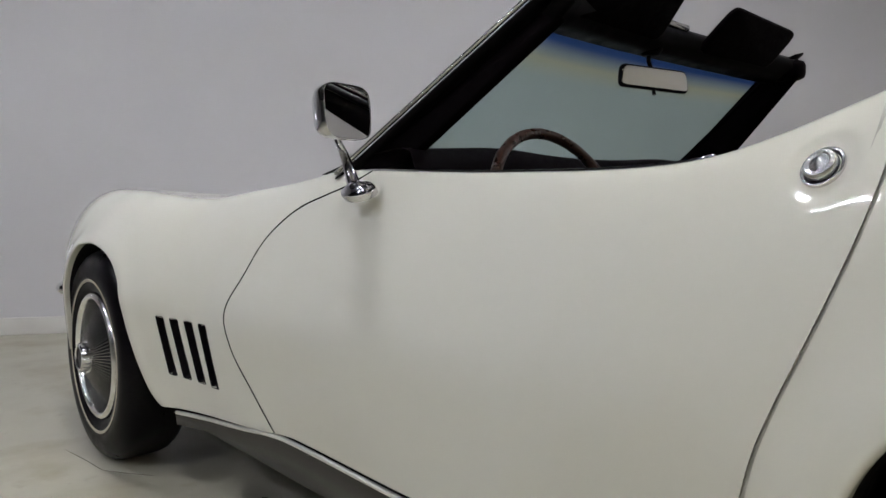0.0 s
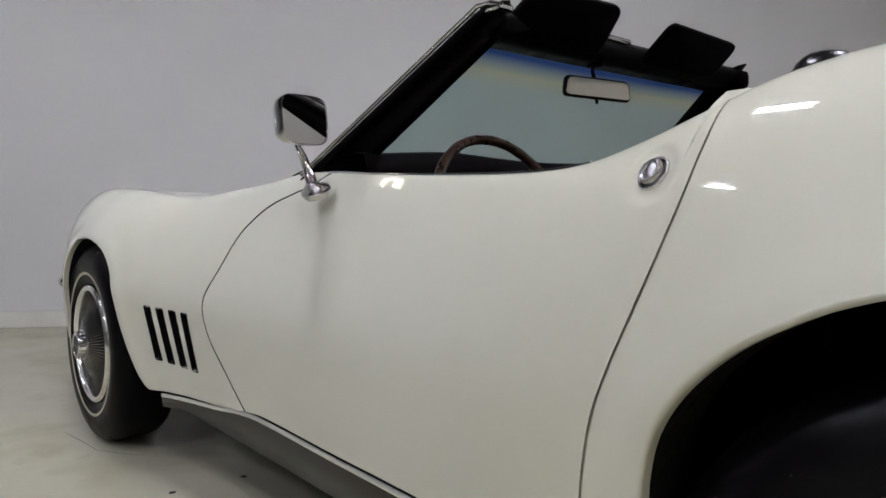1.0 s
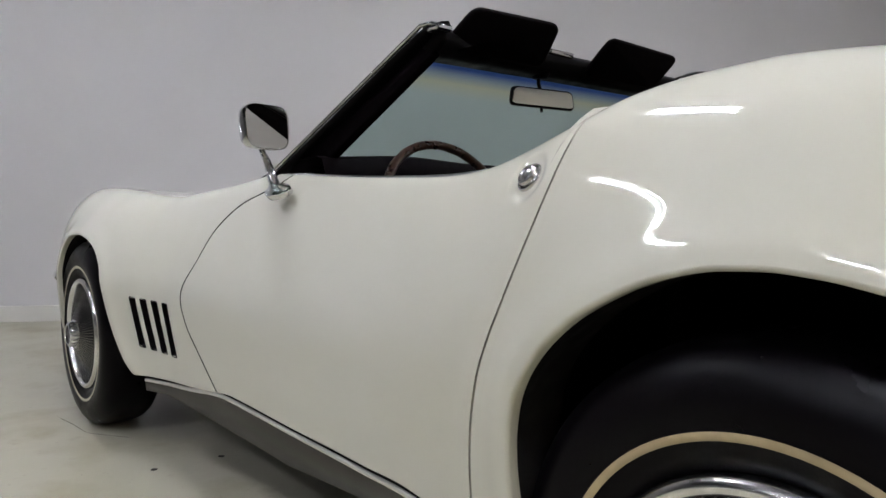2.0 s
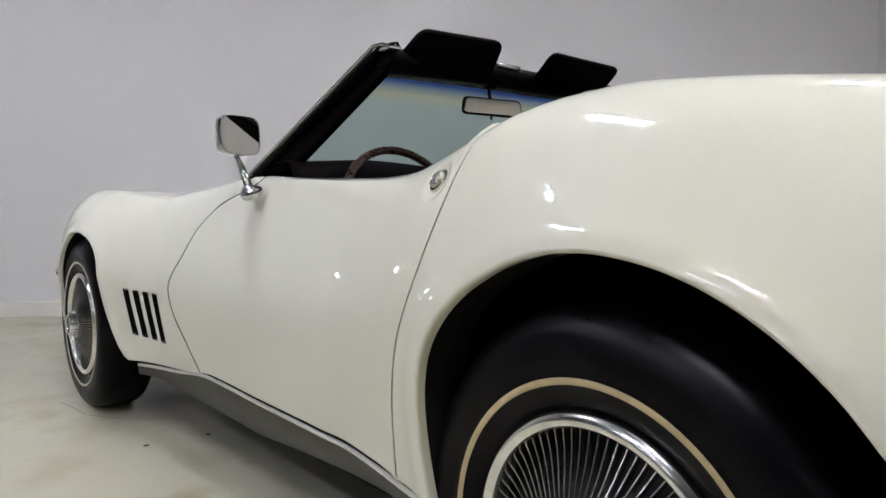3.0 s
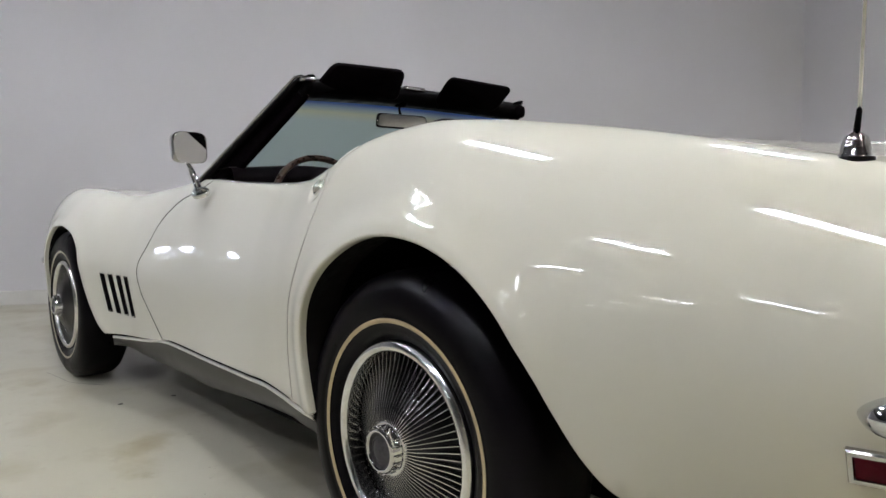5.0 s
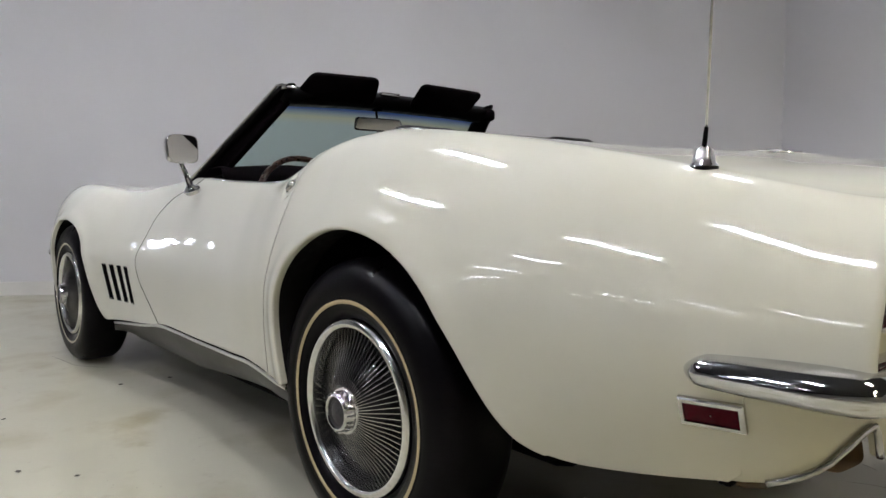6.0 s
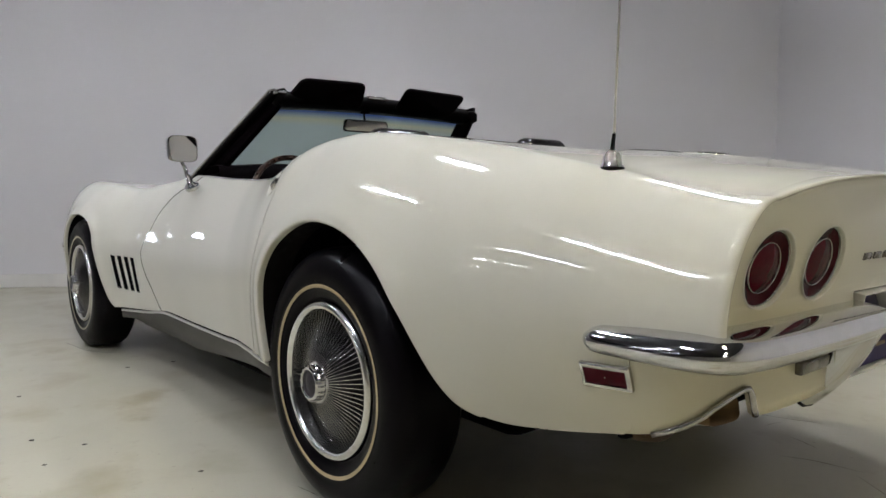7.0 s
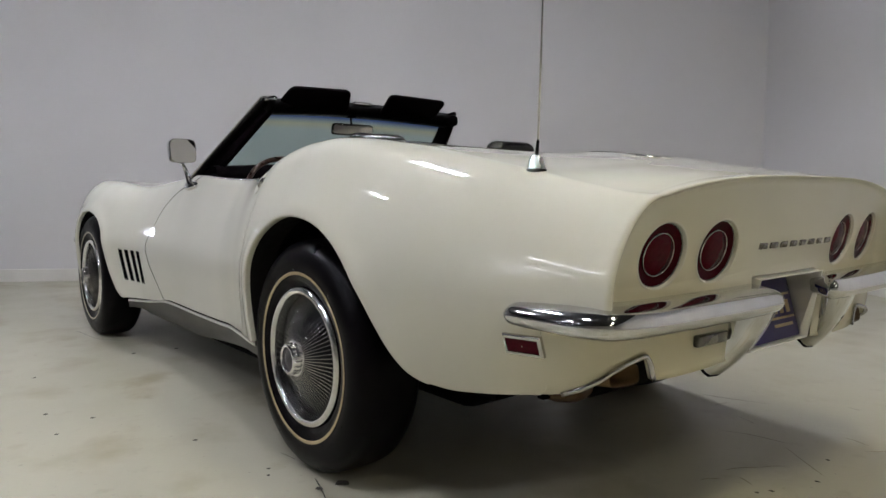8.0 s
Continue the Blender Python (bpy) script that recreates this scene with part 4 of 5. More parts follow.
def inside_mirror():
    e = empty("rear_view_mirror")
    e.parent = car
    m = Matrix.Translation((0.983, 0.027, 1.079)) @ Euler((math.radians(2.0), math.radians(5), math.radians(-17))).to_matrix().to_4x4()
    bm = bmesh.new()
    quad = [(0, 0.100, -0.026), (0, 0.094, 0.026), (0, -0.094, 0.026), (0, -0.100, -0.026)]
    slab_shape(bm, [m @ Vector(q) for q in quad], 0.010, 0.016, m.to_3x3() @ Vector((1, 0, 0)))
    part("shell", bm, TRIM_BLACK, e, "black mirror shell")
    bm = bmesh.new()
    quad = [(-0.0062, 0.096, -0.0225), (-0.0062, 0.090, 0.0225), (-0.0062, -0.090, 0.0225), (-0.0062, -0.096, -0.0225)]
    slab_shape(bm, [m @ Vector(q) for q in quad], 0.002, 0.014, m.to_3x3() @ Vector((1, 0, 0)))
    part("glass", bm, MIRROR, e, "mirror glass")
    bm = bmesh.new()
    tube(bm, [(0.988, 0.028, 1.100), (0.996, 0.027, 1.120), (0.996, 0.026, 1.150)], 0.005, 8)
    part("stalk", bm, TRIM_BLACK, e)
    bm = bmesh.new()
    tube(bm, [m @ Vector((-0.006, 0.006, -0.026)), m @ Vector((-0.008, 0.006, -0.038))], 0.004, 8)
    part("tilt_lever", bm, TRIM_BLACK, e)
    bm = bmesh.new()
    lathe(bm, [(0.001, 1.132), (0.018, 1.132), (0.026, 1.142), (0.030, 1.152)], 20, "z", (0.992, 0.026, 0))
    part("stalk_base", bm, TRIM_BLACK, e)


inside_mirror()


def door_mirror():
    e = empty("door_mirror")
    e.parent = car
    c = Vector((1.177, 0.728, 0.968))
    m = Matrix.Translation(c) @ Euler((0, math.radians(5), math.radians(11))).to_matrix().to_4x4()
    bm = bmesh.new()
    # bowl: rounded rectangle drawn together towards the front
    rows = []
    for d, s in ((-0.010, 0.965), (-0.012, 0.99), (-0.008, 1.0), (0.002, 1.0), (0.018, 0.94), (0.032, 0.80), (0.042, 0.5), (0.045, 0.02)):
        row = []
        for k in range(48):
            a = 2 * math.pi * k / 48
            ca, sa = math.cos(a), math.sin(a)
            r = (abs(ca) ** 4.5 + abs(sa) ** 4.5) ** (-1 / 4.5)
            row.append(m @ Vector((d, 0.058 * r * ca * s * (1 + 0.03 * sa), 0.050 * r * sa * s)))
        rows.append(row)
    vs = grid(bm, rows, close_v=True)
    bm.faces.new(vs[-1])
    bmesh.ops.recalc_face_normals(bm, faces=bm.faces)
    part("shell", bm, CHROME, e, "chrome mirror head")
    bm = bmesh.new()
    ring = []
    for k in range(48):
        a = 2 * math.pi * k / 48
        ca, sa = math.cos(a), math.sin(a)
        r = (abs(ca) ** 4.5 + abs(sa) ** 4.5) ** (-1 / 4.5)
        ring.append(bm.verts.new(m @ Vector((-0.0095, 0.0554 * r * ca * (1 + 0.03 * sa), 0.048 * r * sa))))
    bm.faces.new(ring)
    part("glass", bm, MIRROR, e, "mirror glass")
    bm = bmesh.new()
    foot = Vector((1.190, 0.690, 0.827))
    tube(bm, [c + Vector((0.038, -0.008, -0.043)), c.lerp(foot, 0.5) + Vector((0.028, -0.002, 0)), foot + Vector((0.014, 0, 0.012))], [0.0065, 0.0085, 0.0125], 12)
    part("stem", bm, CHROME, e, "chrome stem")
    bm = bmesh.new()
    fm = Matrix.Translation(foot) @ Euler((math.radians(-42), 0, math.radians(8))).to_matrix().to_4x4()
    rows = []
    for s, h in ((1.0, -0.008), (1.02, 0.001), (0.96, 0.006), (0.88, 0.0075), (0.80, 0.0085), (0.60, 0.014), (0.36, 0.020), (0.02, 0.022)):
        rows.append([fm @ Vector((0.043 * s * math.cos(2 * math.pi * k / 28), 0.023 * s * math.sin(2 * math.pi * k / 28), h)) for k in range(28)])
    vs = grid(bm, rows, close_v=True)
    bm.faces.new(vs[-1])
    bmesh.ops.recalc_face_normals(bm, faces=bm.faces)
    part("foot", bm, CHROME, e, "chrome mirror foot")


door_mirror()

# ---- cockpit ----
bm = bmesh.new()
box(bm, (0.22, -0.60, 0.30), (1.5, 0.60, 0.36), 0.01)
box(bm, (0.20, -0.62, 0.30), (0.24, 0.62, 0.90), 0.01)
part("cockpit_tub", bm, VINYL, car)
bm = bmesh.new()
rows = []
for i in range(25):
    y = 0.60 - 1.2 * i / 24
    hump = 0.012 * math.exp(-((abs(y) - 0.33) / 0.16) ** 2)
    rows.append([(1.46, y, 0.870), (1.30, y, 0.902 + hump), (1.18, y, 0.911 + hump), (1.148, y, 0.903 + hump), (1.13, y, 0.86), (1.16, y, 0.70), (1.25, y, 0.50)])
grid(bm, rows)
bmesh.ops.recalc_face_normals(bm, faces=bm.faces)
part("dashboard", bm, VINYL, car, "black padded dashboard")
for sgn in (1, -1):
    bm = bmesh.new()
    rows = []
    for k in range(31):
        x = 0.40 + (1.24 - 0.40) * k / 30
        z = SHOULDER_Z(x)
        y = SHOULDER_Y(x)
        rows.append([(x, sgn * (y - 0.022), z - 0.006), (x, sgn * (y - 0.045), z - 0.004), (x, sgn * (y - 0.060), z - 0.03), (x, sgn * (y - 0.065), 0.5), (x, sgn * (y - 0.060), 0.34)])
    grid(bm, rows)
    bmesh.ops.recalc_face_normals(bm, faces=bm.faces)
    part("door_lining", bm, VINYL, car, "black vinyl door lining")
    bm = bmesh.new()
    tube(bm, [(x, sgn * (SHOULDER_Y(x) - 0.014), SHOULDER_Z(x) + 0.0015) for x in np.linspace(0.50, 1.30, 50)], 0.0035, 8)
    part("sill_moulding", bm, CHROME, car, "thin bright window sill moulding")


def steering_wheel():
    e = empty("steering_wheel")
    e.parent = car
    top = Vector((1.040, 0.350, 0.942))
    down = Vector((-0.36, 0, -0.93)).normalized()
    c = top + down * 0.19
    side = Vector((0, 1, 0))
    bm = bmesh.new()
    ring = []
    for k in range(72):
        a = 2 * math.pi * k / 72
        ring.append(c + (side * math.cos(a) - down * math.sin(a)) * 0.19)
    rows = []
    nrm = side.cross(down).normalized()
    for k, p in enumerate(ring):
        o = (p - c).normalized()
        r = 0.0112
        rows.append([p + (o * math.cos(2 * math.pi * j / 12) * (0.95 if k % 3 else 1.0) + nrm * math.sin(2 * math.pi * j / 12)) * r for j in range(12)])
    grid(bm, rows, close_u=True, close_v=True)
    bmesh.ops.recalc_face_normals(bm, faces=bm.faces)
    part("rim", bm, WOOD, e, "brown wood-grain steering wheel rim")
    for a in (0, math.pi, 1.5 * math.pi):
        bm = bmesh.new()
        d = side * math.cos(a) - down * math.sin(a)
        tube(bm, [c + d * 0.03 + nrm * 0.03, c + d * 0.18], 0.009, 8, flat=(nrm, 0.3))
        part("spoke", bm, STAINLESS, e)
    bm = bmesh.new()
    tube(bm, [c + nrm * 0.04, c - nrm * 0.02, c - nrm * 0.25], [0.04, 0.045, 0.03], 20)
    tube(bm, [c + nrm * 0.045, c - nrm * 0.045], 0.035, 20)
    part("hub", bm, VINYL, e)


steering_wheel()


def seat(y):
    e = empty("bucket_seat")
    e.parent = car
    bm = bmesh.new()
    box(bm, (0.42, y - 0.22, 0.36), (0.92, y + 0.22, 0.52), 0.05, seg=3)
    part("cushion", bm, VINYL, e, "black vinyl seat cushion")
    bm = bmesh.new()
    box(bm, (-0.06, -0.22, 0), (0.06, 0.22, 0.50), 0.05, pose(0.42, y, 0.42, 0, -14, 0), 3)
    part("backrest", bm, VINYL, e, "black vinyl backrest")
    bm = bmesh.new()
    box(bm, (-0.035, -0.115, 0), (0.060, 0.115, 0.17), 0.040, pose(0.305, y, 0.834, 0, -6, 0), 5)
    part("headrest", bm, SMOOTH_VINYL, e, "glossy black vinyl head restraint")


seat(0.345)
seat(-0.305)


# ---- tail ----
def tail_lamp(y):
    e = empty("tail_lamp")
    e.parent = car
    o = (0, 0, 0)
    e.matrix_basis = lamp_frame(y)
    for name, mtl, label, prof in (
            ("well", PAINT, "cream painted lamp well", [(0.0755, -0.0008), (0.0730, -0.0020), (0.0710, -0.0008), (0.0697, 0.004), (0.0688, 0.014)]),
            ("bezel", STAINLESS, "thin dull metal bezel", [(0.0693, 0.0070), (0.0688, 0.0048), (0.0676, 0.0046), (0.0668, 0.0070), (0.0664, 0.0130)]),
            ("outer_lens", DEEP_RED, "dark red ribbed lens", [(0.0672, 0.0085), (0.063, 0.0095), (0.056, 0.0118), (0.0450, 0.0130)]),
            ("chrome_ring", CHROME, "thin chrome ring", [(0.0466, 0.0135), (0.0462, 0.0095), (0.0454, 0.0088), (0.0446, 0.0095), (0.0446, 0.0135)]),
            ("inner_lens", RED_LENS, "red domed lens", [(0.0448, 0.0125), (0.038, 0.0095), (0.026, 0.0072), (0.011, 0.0060), (0.0005, 0.0058)])):
        bm = bmesh.new()
        lathe(bm, prof, 64, "x", o)
        bmesh.ops.recalc_face_normals(bm, faces=bm.faces)
        part(name, bm, mtl, e, label)
    return e


for y in LAMP_Y:
    tail_lamp(y)

# nameplate between the lamps: eight small bright shapes
for k in range(8):
    bm = bmesh.new()
    w = 0.036 if k in (0, 1) else 0.032
    y = 0.130 - 0.0485 * k
    box(bm, (-0.0040, -w / 2, -0.0078), (0.002, w / 2, 0.0078), 0.003, pose(panel_x(y, 0.678), y, 0.678, 0, -13.3, 0))
    part("badge_block", bm, BADGE, car, "small chrome badge block")


def bumper(sgn, end):
    """A chrome half-bumper that wraps the corner and ends beside the plate."""
    pts = [(-0.770, 0.748, 0.562), (-0.81, 0.756, 0.563), (-0.89, 0.757, 0.564), (-0.965, 0.748, 0.564), (-1.010, 0.716, 0.564), (-1.026, 0.64, 0.562), (-1.030, 0.48, 0.560), (-1.029, 0.30, 0.558), (-1.022, end + 0.05, 0.556), (-1.008, end, 0.555)]
    path = curve([(a, sgn * b, c) for a, b, c in pts], 72)
    bm = bmesh.new()
    rows = []
    for i, p in enumerate(path):
        d = (path[min(i + 1, 72)] - path[max(i - 1, 0)]).normalized()
        out = Vector((d.y, -d.x, 0)).normalized()
        if out.dot(p - Vector((-0.4, 0, p.z))) < 0:
            out = -out
        g = min(1.0, (i + 0.6) / 7, (72 - i + 0.8) / 4) ** 0.5
        h = (0.0235 + 0.0045 * min(1, i / 30)) * g
        t = 0.024 * g
        # top ledge, rounded nose, undercut
        sec = [(-0.050, 1.28), (-0.022, 1.10), (0.10 * t, 0.90), (0.50 * t, 0.72), (0.82 * t, 0.45), (t, 0.05), (0.96 * t, -0.35), (0.72 * t, -0.70), (0.0, -0.98), (-0.015, -0.92), (-0.045, -0.75)]
        rows.append([p + out * a + Vector((0, 0, h * c)) for a, c in sec])
    vs = grid(bm, rows, close_v=True)
    bm.faces.new(vs[0]), bm.faces.new(vs[-1])
    bmesh.ops.recalc_face_normals(bm, faces=bm.faces)
    return part("rear_bumper", bm, CHROME, car, "chrome wrap-round half bumper")


bumper(1, 0.120)
bumper(-1, 0.150)


def bumper_guard(sgn, aside):
    """The curved bright bracket that drops from the bumper's inner end, with a black foot."""
    bm = bmesh.new()
    prof = curve([(a, b + aside, c) for a, b, c in ((-1.012, 0.162, 0.548), (-1.002, 0.166, 0.515), (-0.974, 0.175, 0.460), (-0.944, 0.185, 0.418), (-0.924, 0.190, 0.396), (-0.910, 0.193, 0.382))], 24)
    rows = []
    for i, p in enumerate(prof):
        q = Vector((p.x, sgn * p.y, p.z))
        d = Vector((0, 1, 0))
        nx = prof[min(i + 1, 24)] - prof[max(i - 1, 0)]
        n = Vector((nx.z, 0, -nx.x)).normalized()
        if n.x > 0:
            n = -n
        w = 0.046 - 0.002 * i / 24
        rows.append([q + d * w * a + n * c_ for a, c_ in ((-1.0, -0.045), (-1.0, 0.000), (-0.8, 0.010), (0.0, 0.014), (0.8, 0.010), (1.0, 0.000), (1.0, -0.045))])
    vs = grid(bm, rows)
    bmesh.ops.recalc_face_normals(bm, faces=bm.faces)
    guard = part("bumper_guard", bm, CHROME, car, "curved chrome bumper guard")
    bm = bmesh.new()
    end, step = rows[-1], (rows[-1][3] - rows[-2][3]).normalized() * 0.008
    mid = sum(end, Vector()) / len(end)
    foot = grid(bm, [[mid + (p - mid) * 0.97 for p in end], [mid + (p - mid) * 0.97 + step for p in end], [mid + (p - mid) * 0.85 + step * 1.4 for p in end]])
    bm.faces.new(foot[-1])
    bmesh.ops.recalc_face_normals(bm, faces=bm.faces)
    part("guard_foot", bm, TRIM_BLACK, guard, "black rubber foot")


bumper_guard(1, 0.0)
bumper_guard(-1, 0.110)


PLATE_AT = pose(-0.918, -0.012, 0.503, 0, 16, 0)       # the plate itself leans the other way


def plate_recess():
    e = empty("plate_recess")
    e.parent = car

    def mouth(k, x):
        return [TILTED @ Vector((x, y - math.copysign(k, y), z - math.copysign(k, z))) for y, z in PLATE_HOLE]
    back = [PLATE_AT @ Vector((0.006, y, z)) for y, z in ((0.156, 0.088), (-0.156, 0.088), (-0.152, -0.084), (0.152, -0.084))]
    bm = bmesh.new()
    grid(bm, [mouth(-0.003, 0.02), mouth(-0.003, -0.008), mouth(-0.001, -0.012), mouth(0.004, -0.012), mouth(0.006, -0.007), back], close_v=True)
    bmesh.ops.recalc_face_normals(bm, faces=bm.faces)
    part("frame", bm, BRIGHT, e, "bright recess frame", smooth=False)
    bm = bmesh.new()
    bm.faces.new([bm.verts.new(p) for p in back])
    part("back", bm, BRIGHT, e)


plate_recess()


def license_plate():
    e = empty("license_plate")
    e.parent = car
    e["label"] = "dark blue number plate with gold marks in the tail recess"
    m = PLATE_AT @ Matrix.Translation((-0.001, 0.0, 0.0))
    bm = bmesh.new()
    box(bm, (-0.0015, -0.150, -0.080), (0.0015, 0.150, 0.080), 0.001, m)
    part("sheet", bm, PLATE_BLUE, e)
    for y0, y1, z0, z1 in ((-0.138, -0.012, 0.030, 0.036), (-0.142, -0.016, -0.030, -0.024), (-0.126, -0.108, -0.016, 0.018), (-0.092, -0.074, -0.016, 0.018), (-0.058, -0.040, -0.016, 0.018), (-0.034, -0.010, 0.042, 0.052), (-0.126, -0.030, -0.050, -0.042)):
        bm = bmesh.new()
        box(bm, (-0.0035, y0, z0), (-0.001, y1, z1), 0.0008, m)
        part("bar", bm, PLATE_GOLD, e, "gold bar")
    return e


license_plate()


def exhaust(sgn):
    e = empty("exhaust_tip")
    e.parent = car
    m = pose(-0.878, sgn * 0.560, 0.424, 0, 9, sgn * -6)
    bm = bmesh.new()
    rows = []
    for x, s in ((0.20, 0.97), (-0.045, 1.0), (-0.047, 0.95), (0.12, 0.88)):
        rows.append([m @ Vector((x, 0.044 * s * math.copysign(abs(math.cos(a)) ** 0.45, math.cos(a)), 0.021 * s * math.copysign(abs(math.sin(a)) ** 0.45, math.sin(a)))) for a in [2 * math.pi * k / 40 for k in range(40)]])
    grid(bm, rows, close_v=True)
    bmesh.ops.recalc_face_normals(bm, faces=bm.faces)
    part("pipe", bm, EXHAUST, e, "oval heat-tinted exhaust tip")
    # black disc standing for the dark inside of the pipe
    bm = bmesh.new()
    bmesh.ops.create_circle(bm, cap_ends=True, segments=24, radius=0.052)
    for v in bm.verts:
        v.co = m @ Vector((0.07, v.co.x, v.co.y * 0.45))
    part("shade_black", bm, SHADE_BLACK, e)
    bm = bmesh.new()
    arc = [valance_node(k, sgn)[0] + Vector((-0.003, 0, 0)) for k in range(2, 16)]
    tube(bm, arc, 0.0058, 10)
    part("bezel", bm, STAINLESS, e, "dull bright exhaust bezel")
    # added black plate behind the tip, standing in for the dark hollow there
    bm = bmesh.new()
    box(bm, (-0.80, sgn * 0.575 - 0.095, 0.37), (-0.78, sgn * 0.575 + 0.095, 0.50), 0.004)
    part("dark_backing", bm, SHADE_BLACK, e)
    bm = bmesh.new()
    rows = []
    for x, k in ((-0.58, 0.05), (-0.59, 0.8), (-0.61, 1.0), (-0.80, 1.0), (-0.825, 0.8), (-0.83, 0.05)):
        rows.append([(x, sgn * 0.590 + 0.062 * k * math.cos(2 * math.pi * j / 28), 0.380 + 0.026 * k * math.sin(2 * math.pi * j / 28)) for j in range(28)])
    grid(bm, rows, close_v=True)
    bmesh.ops.recalc_face_normals(bm, faces=bm.faces)
    part("muffler", bm, RUST, e, "rusty brown muffler")


exhaust(1)
exhaust(-1)


def marker(sgn):
    """Red side marker lamp in a bright frame."""
    e = empty("side_marker")
    e.parent = car
    xs = (-0.755, -0.847)
    a = Vector((xs[0], sgn * (side_y(xs[0], 0.497) + 0.001), 0.4955))
    b = Vector((xs[1], sgn * (side_y(xs[1], 0.497) + 0.001), 0.4985))
    ux = (b - a).normalized()
    lo = Vector((0, sgn * (side_y(-0.80, 0.478) - side_y(-0.80, 0.518)), -0.038)).normalized()
    out = ux.cross(lo).normalized()
    if out.y * sgn < 0:
        out = -out
    c = (a + b) / 2
    L = (b - a).length / 2
    m = Matrix((ux, lo, out)).transposed().to_4x4()
    m.translation = c
    bm = bmesh.new()
    def ring(w, h, z):
        return [m @ Vector((w * i, h * j, z)) for i, j in ((-1, -1), (1, -1), (1, 1), (-1, 1))]
    grid(bm, [ring(L, 0.0225, -0.004), ring(L, 0.0225, 0.004), ring(L - 0.002, 0.0205, 0.007), ring(L - 0.007, 0.0155, 0.007), ring(L - 0.008, 0.0145, 0.002)], close_v=True)
    bmesh.ops.recalc_face_normals(bm, faces=bm.faces)
    part("frame", bm, STAINLESS, e, "bright metal frame", smooth=False)
    bm = bmesh.new()
    vs = grid(bm, [ring(L - 0.0075, 0.015, 0.001), ring(L - 0.009, 0.0135, 0.0055), ring(0.001, 0.001, 0.0065)], close_v=True)
    bmesh.ops.recalc_face_normals(bm, faces=bm.faces)
    part("lens", bm, RED_LENS, e, "red lens", smooth=False)


marker(1)
marker(-1)

for sgn in (1, -1):
    bm = bmesh.new()
    box(bm, (-0.012, -0.060, -0.013), (0.010, 0.060, 0.013), 0.004, pose(-0.948, sgn * 0.292, 0.477, 0, -6, 0))
    part("reverse_lamp", bm, GREY_LENS, car, "grey reversing lamp lens")


def antenna():
    e = empty("radio_antenna")
    e.parent = car
    x, y, z = -0.706, 0.600, SHOULDER_Z(-0.706)
    bm = bmesh.new()
    lathe(bm, [(0.0215, z - 0.006), (0.0215, z + 0.003), (0.0185, z + 0.005), (0.017, z + 0.018), (0.014, z + 0.026), (0.008, z + 0.031), (0.0045, z + 0.033)], 28, "z", (x, y, 0))
    bmesh.ops.recalc_face_normals(bm, faces=bm.faces)
    part("base", bm, CHROME, e, "chrome antenna base")
    bm = bmesh.new()
    lathe(bm, [(0.0232, z - 0.010), (0.0232, z - 0.001), (0.021, z + 0.001)], 28, "z", (x, y, 0))
    part("gasket", bm, TRIM_BLACK, e)
    bm = bmesh.new()
    tube(bm, [(x, y, z + 0.03), (x - 0.002, y - 0.002, z + 0.062)], [0.0045, 0.0035], 10)
    part("collar", bm, TRIM_BLACK, e)
    bm = bmesh.new()
    tube(bm, [(x - 0.002, y - 0.002, z + 0.06), (x - 0.004, y - 0.010, z + 0.35), (x - 0.006, y - 0.018, z + 0.78)], [0.0026, 0.0022, 0.0018], 10)
    part("mast", bm, STAINLESS, e, "thin steel antenna mast")
    bm = bmesh.new()
    lathe(bm, [(0.0005, 0.004), (0.004, 0.003), (0.004, -0.003), (0.0005, -0.004)], 10, "z", (x - 0.006, y - 0.018, z + 0.783))
    part("tip", bm, STAINLESS, e)


antenna()


def fuel_door():
    bm = bmesh.new()
    z = CENTRE_Z(-0.568)
    lathe(bm, [(0.075, -0.010), (0.075, 0.000), (0.072, 0.002), (0.03, 0.003), (0.001, 0.003)], 40, "z", (0, 0, 0))
    tilt = Matrix.Translation((-0.568, 0.0, z - 0.002)) @ Euler((0, math.radians(-6), 0)).to_matrix().to_4x4()
    for v in bm.verts:
        v.co = tilt @ v.co
    bmesh.ops.recalc_face_normals(bm, faces=bm.faces)
    e = part("fuel_door", bm, PAINT, car)
    bm = bmesh.new()
    lathe(bm, [(0.040, 0.002), (0.038, 0.006), (0.001, 0.007)], 32, "z", (0, 0, 0))
    for v in bm.verts:
        v.co = tilt @ v.co
    part("emblem", bm, STAINLESS, e, "dark metal emblem")


fuel_door()


def lid_line(pts):
    """A narrow shut line of the folding-top lid."""
    bm = bmesh.new()
    tube(bm, curve(pts, 30), 0.0022, 6, flat=((0, 0, 1), 0.4))
    part("lid_gap", bm, DARK_GAP, car)


def deck_z(x, y):
    w = 1 - abs(y) / SHOULDER_Y(x)
    s = crown(x, w)
    return SHOULDER_Z(x) + (CENTRE_Z(x) - SHOULDER_Z(x)) * s


def deck_line(a, b, n=6):
    return [(a[0] + (b[0] - a[0]) * k / n, a[1] + (b[1] - a[1]) * k / n, deck_z(a[0] + (b[0] - a[0]) * k / n, a[1] + (b[1] - a[1]) * k / n) + 0.0006) for k in range(n + 1)]


lid_line(deck_line((-0.27, 0.47), (-0.27, -0.47)))
lid_line(deck_line((0.20, 0.52), (-0.27, 0.47)))
lid_line(deck_line((0.20, -0.52), (-0.27, -0.47)))


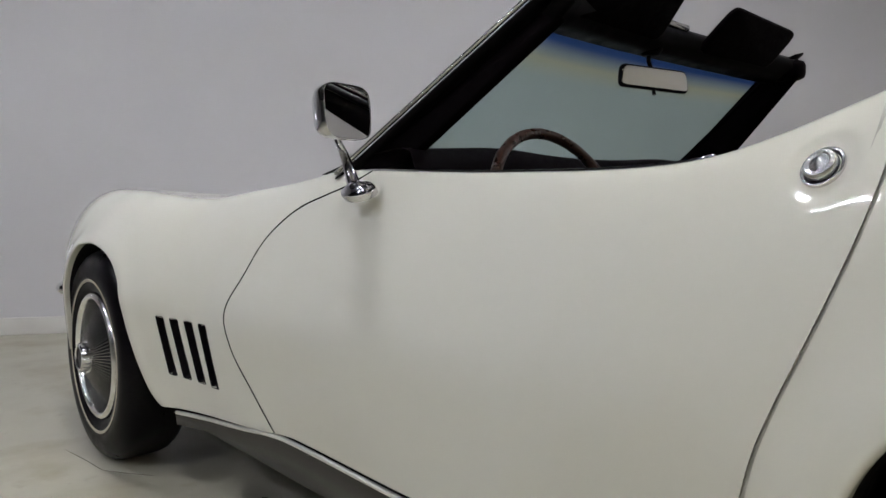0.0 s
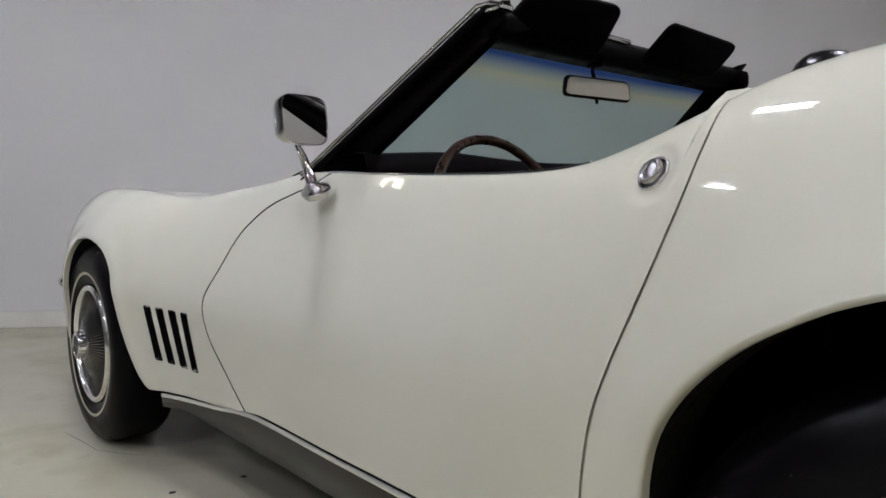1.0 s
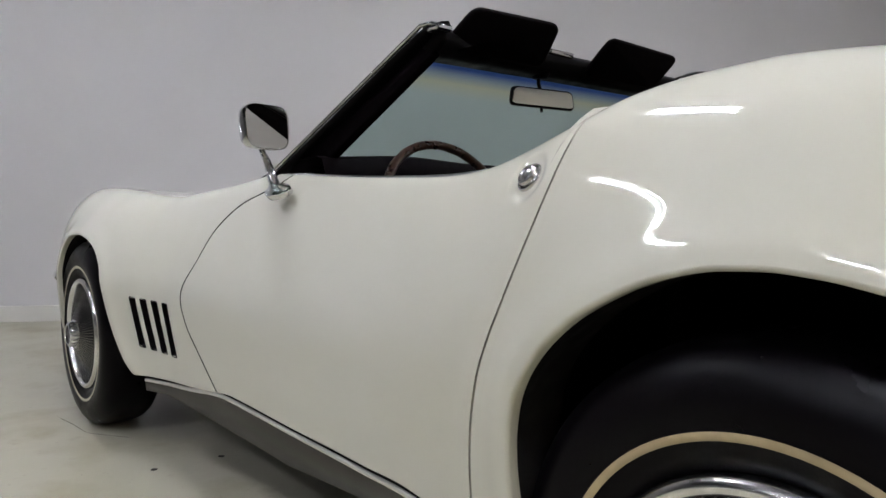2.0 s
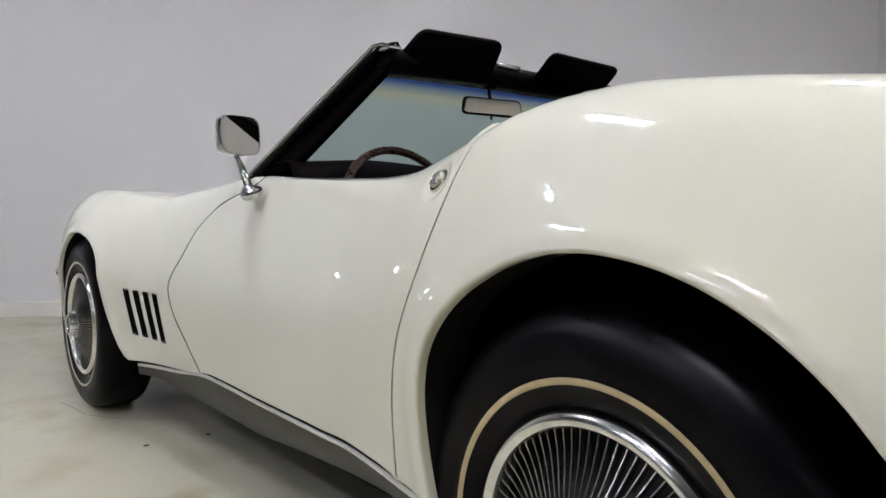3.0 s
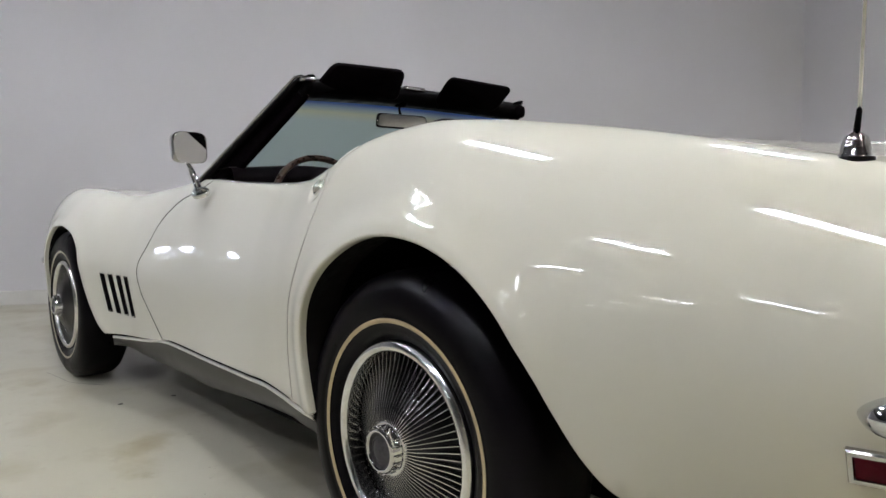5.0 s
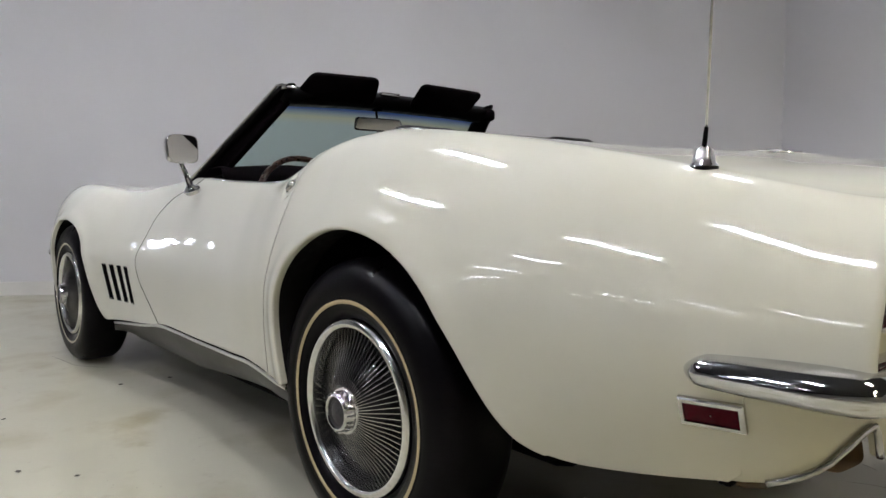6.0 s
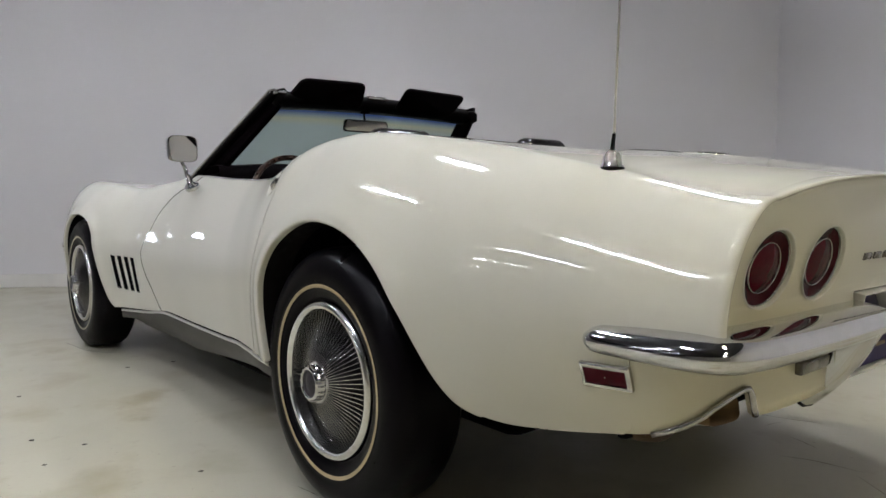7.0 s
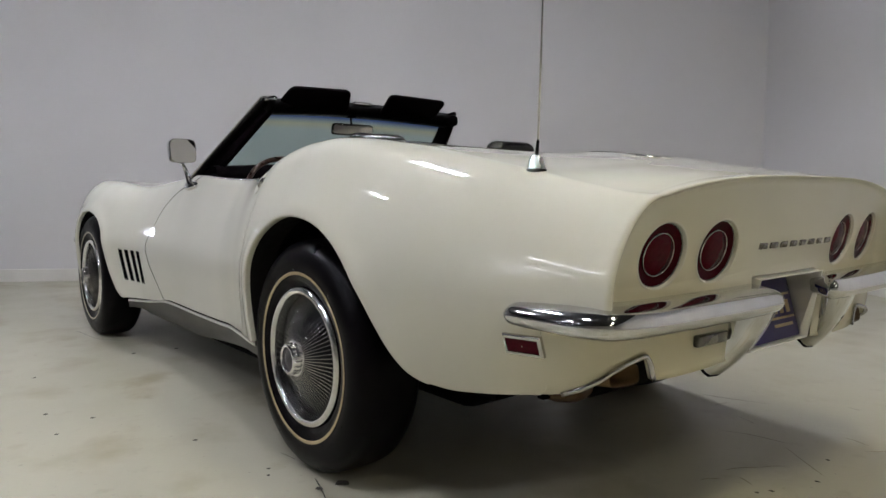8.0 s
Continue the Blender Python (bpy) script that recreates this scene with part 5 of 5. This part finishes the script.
# ---- door hardware ----
def door_lock():
    """Recessed round lock with a bright turned cap, high on the door's rear edge."""
    e = empty("door_lock")
    e.parent = car
    x, z = LOCK
    y = side_y(x, z)
    dx = (side_y(x + 0.01, z) - side_y(x - 0.01, z)) / 0.02
    dz = (side_y(x, z + 0.01) - side_y(x, z - 0.01)) / 0.02
    n = Vector((-dx, 1, -dz)).normalized()
    m = Matrix.Translation((x, y, z)) @ Vector((0, 1, 0)).rotation_difference(n).to_matrix().to_4x4()
    for name, mtl, prof in (("escutcheon", RING, [(0.0218, -0.002), (0.0214, 0.0025), (0.0200, 0.0036), (0.0188, 0.0026), (0.0182, -0.001)]),
                            ("well", TRIM_BLACK, [(0.0186, 0.0005), (0.0150, -0.0005)]),
                            ("cap", STAINLESS, [(0.0160, -0.002), (0.0156, 0.0070), (0.0140, 0.0092), (0.0118, 0.0098), (0.0105, 0.0082), (0.0085, 0.0082), (0.0072, 0.0098), (0.0004, 0.0104)])):
        bm = bmesh.new()
        lathe(bm, prof, 36)
        for v in bm.verts:
            v.co = m @ v.co
        bmesh.ops.recalc_face_normals(bm, faces=bm.faces)
        part(name, bm, mtl, e)


door_lock()


def press_flap():
    """Flush door-release plate in the sill behind the window slot."""
    bm = bmesh.new()
    box(bm, (0.405, 0.628, 0.0), (0.425, 0.650, 0.006), 0.002)
    for v in bm.verts:
        v.co.z += SHOULDER_Z(0.415)
    part("release_plate", bm, CHROME, car, "small bright release plate")


press_flap()

# front bumper's wrapped end
for sgn in (1, -1):
    bm = bmesh.new()
    tube(bm, curve([(2.98, sgn * 0.762, 0.50), (3.10, sgn * 0.742, 0.50), (3.26, sgn * 0.642, 0.50), (3.40, sgn * 0.42, 0.50)], 20), [0.006] + [0.02] * 20, 10)
    part("front_bumper", bm, CHROME, car, "chrome front bumper end")


# ---- floor marks ----
def crack(points, width, material=DEBRIS):
    bm = bmesh.new()
    path = curve(points, 16)
    tube(bm, path, [width * random.uniform(0.35, 1.1) * min(1, (k + 1) / 4, (17 - k) / 4) for k in range(len(path))], 5, flat=((0, 0, 1), 0.25))
    tagged(link("floor_crack", bm, material), "thin dark crack in the pale painted floor", "crack", kind="structure")


crack([(2.377, 0.824, 0.0006), (2.50, 0.835, 0.0006), (2.658, 0.857, 0.0006)], 0.0016)
crack([(2.377, 0.824, 0.0006), (2.30, 0.775, 0.0006), (2.22, 0.72, 0.0006)], 0.0016)
crack([(-0.28, -0.79, 0.0006), (-0.39, -0.82, 0.0006), (-0.52, -0.87, 0.0006)], 0.0018, SCUFF)
crack([(-0.56, -0.45, 0.0006), (-0.65, -0.49, 0.0006), (-0.78, -0.505, 0.0006)], 0.0018, SCUFF)
crack([(-0.95, -0.62, 0.0006), (-1.02, -0.70, 0.0006), (-1.10, -0.73, 0.0006)], 0.0014, SCUFF)
crack([(-0.06, 0.806, 0.0006), (-0.13, 0.826, 0.0006), (-0.21, 0.853, 0.0006)], 0.0022)
crack([(0.18, 0.796, 0.0006), (0.14, 0.789, 0.0006), (0.09, 0.783, 0.0006)], 0.0016)
for ax, ay, bx, by, width in ((-0.403, -0.694, -0.42, -0.773, 0.0016), (-0.509, -0.644, -0.601, -0.61, 0.0016), (-0.777, -0.465, -0.959, -0.318, 0.0016), (-0.756, -0.15, -0.804, -0.236, 0.0014),
                              (-0.809, -0.243, -0.864, -0.324, 0.0014), (-0.809, -0.131, -0.854, -0.108, 0.0016), (-0.857, -0.703, -0.941, -0.684, 0.0016), (-0.749, -0.027, -0.78, -0.077, 0.0014), (-0.728, -1.054, -0.778, -1.051, 0.0016)):
    crack([(ax, ay, 0.0006), (ax * 0.55 + bx * 0.45 + 0.006, ay * 0.55 + by * 0.45 - 0.004, 0.0006), (bx, by, 0.0006)], width, SCUFF)


def chip(x, y, size, label):
    bm = bmesh.new()
    bmesh.ops.create_icosphere(bm, subdivisions=1, radius=size)
    for v in bm.verts:
        v.co = Vector((v.co.x * random.uniform(0.6, 1.6), v.co.y * random.uniform(0.6, 1.5), abs(v.co.z) * 0.4)) + Vector((x, y, 0))
    tagged(link("floor_speck", bm, DEBRIS, smooth=False), label, "debris", "specks on the floor")

for x, y, size in ((1.052, 1.288, 0.010), (0.904, 1.165, 0.008), (0.452, 0.961, 0.008), (-0.146, 0.769, 0.018), (-0.134, 0.832, 0.010), (1.649, 1.229, 0.009), (0.794, 1.299, 0.007), (1.864, 0.763, 0.010), (1.842, 0.563, 0.010), (-0.958, -0.267, 0.008), (-0.91, -0.107, 0.007), (-0.891, -0.067, 0.006), (-0.908, -0.456, 0.006), (0.083, 0.879, 0.006), (0.038, 0.9, 0.006)):
    chip(x, y, size, "small dark chip of debris on the grey floor")
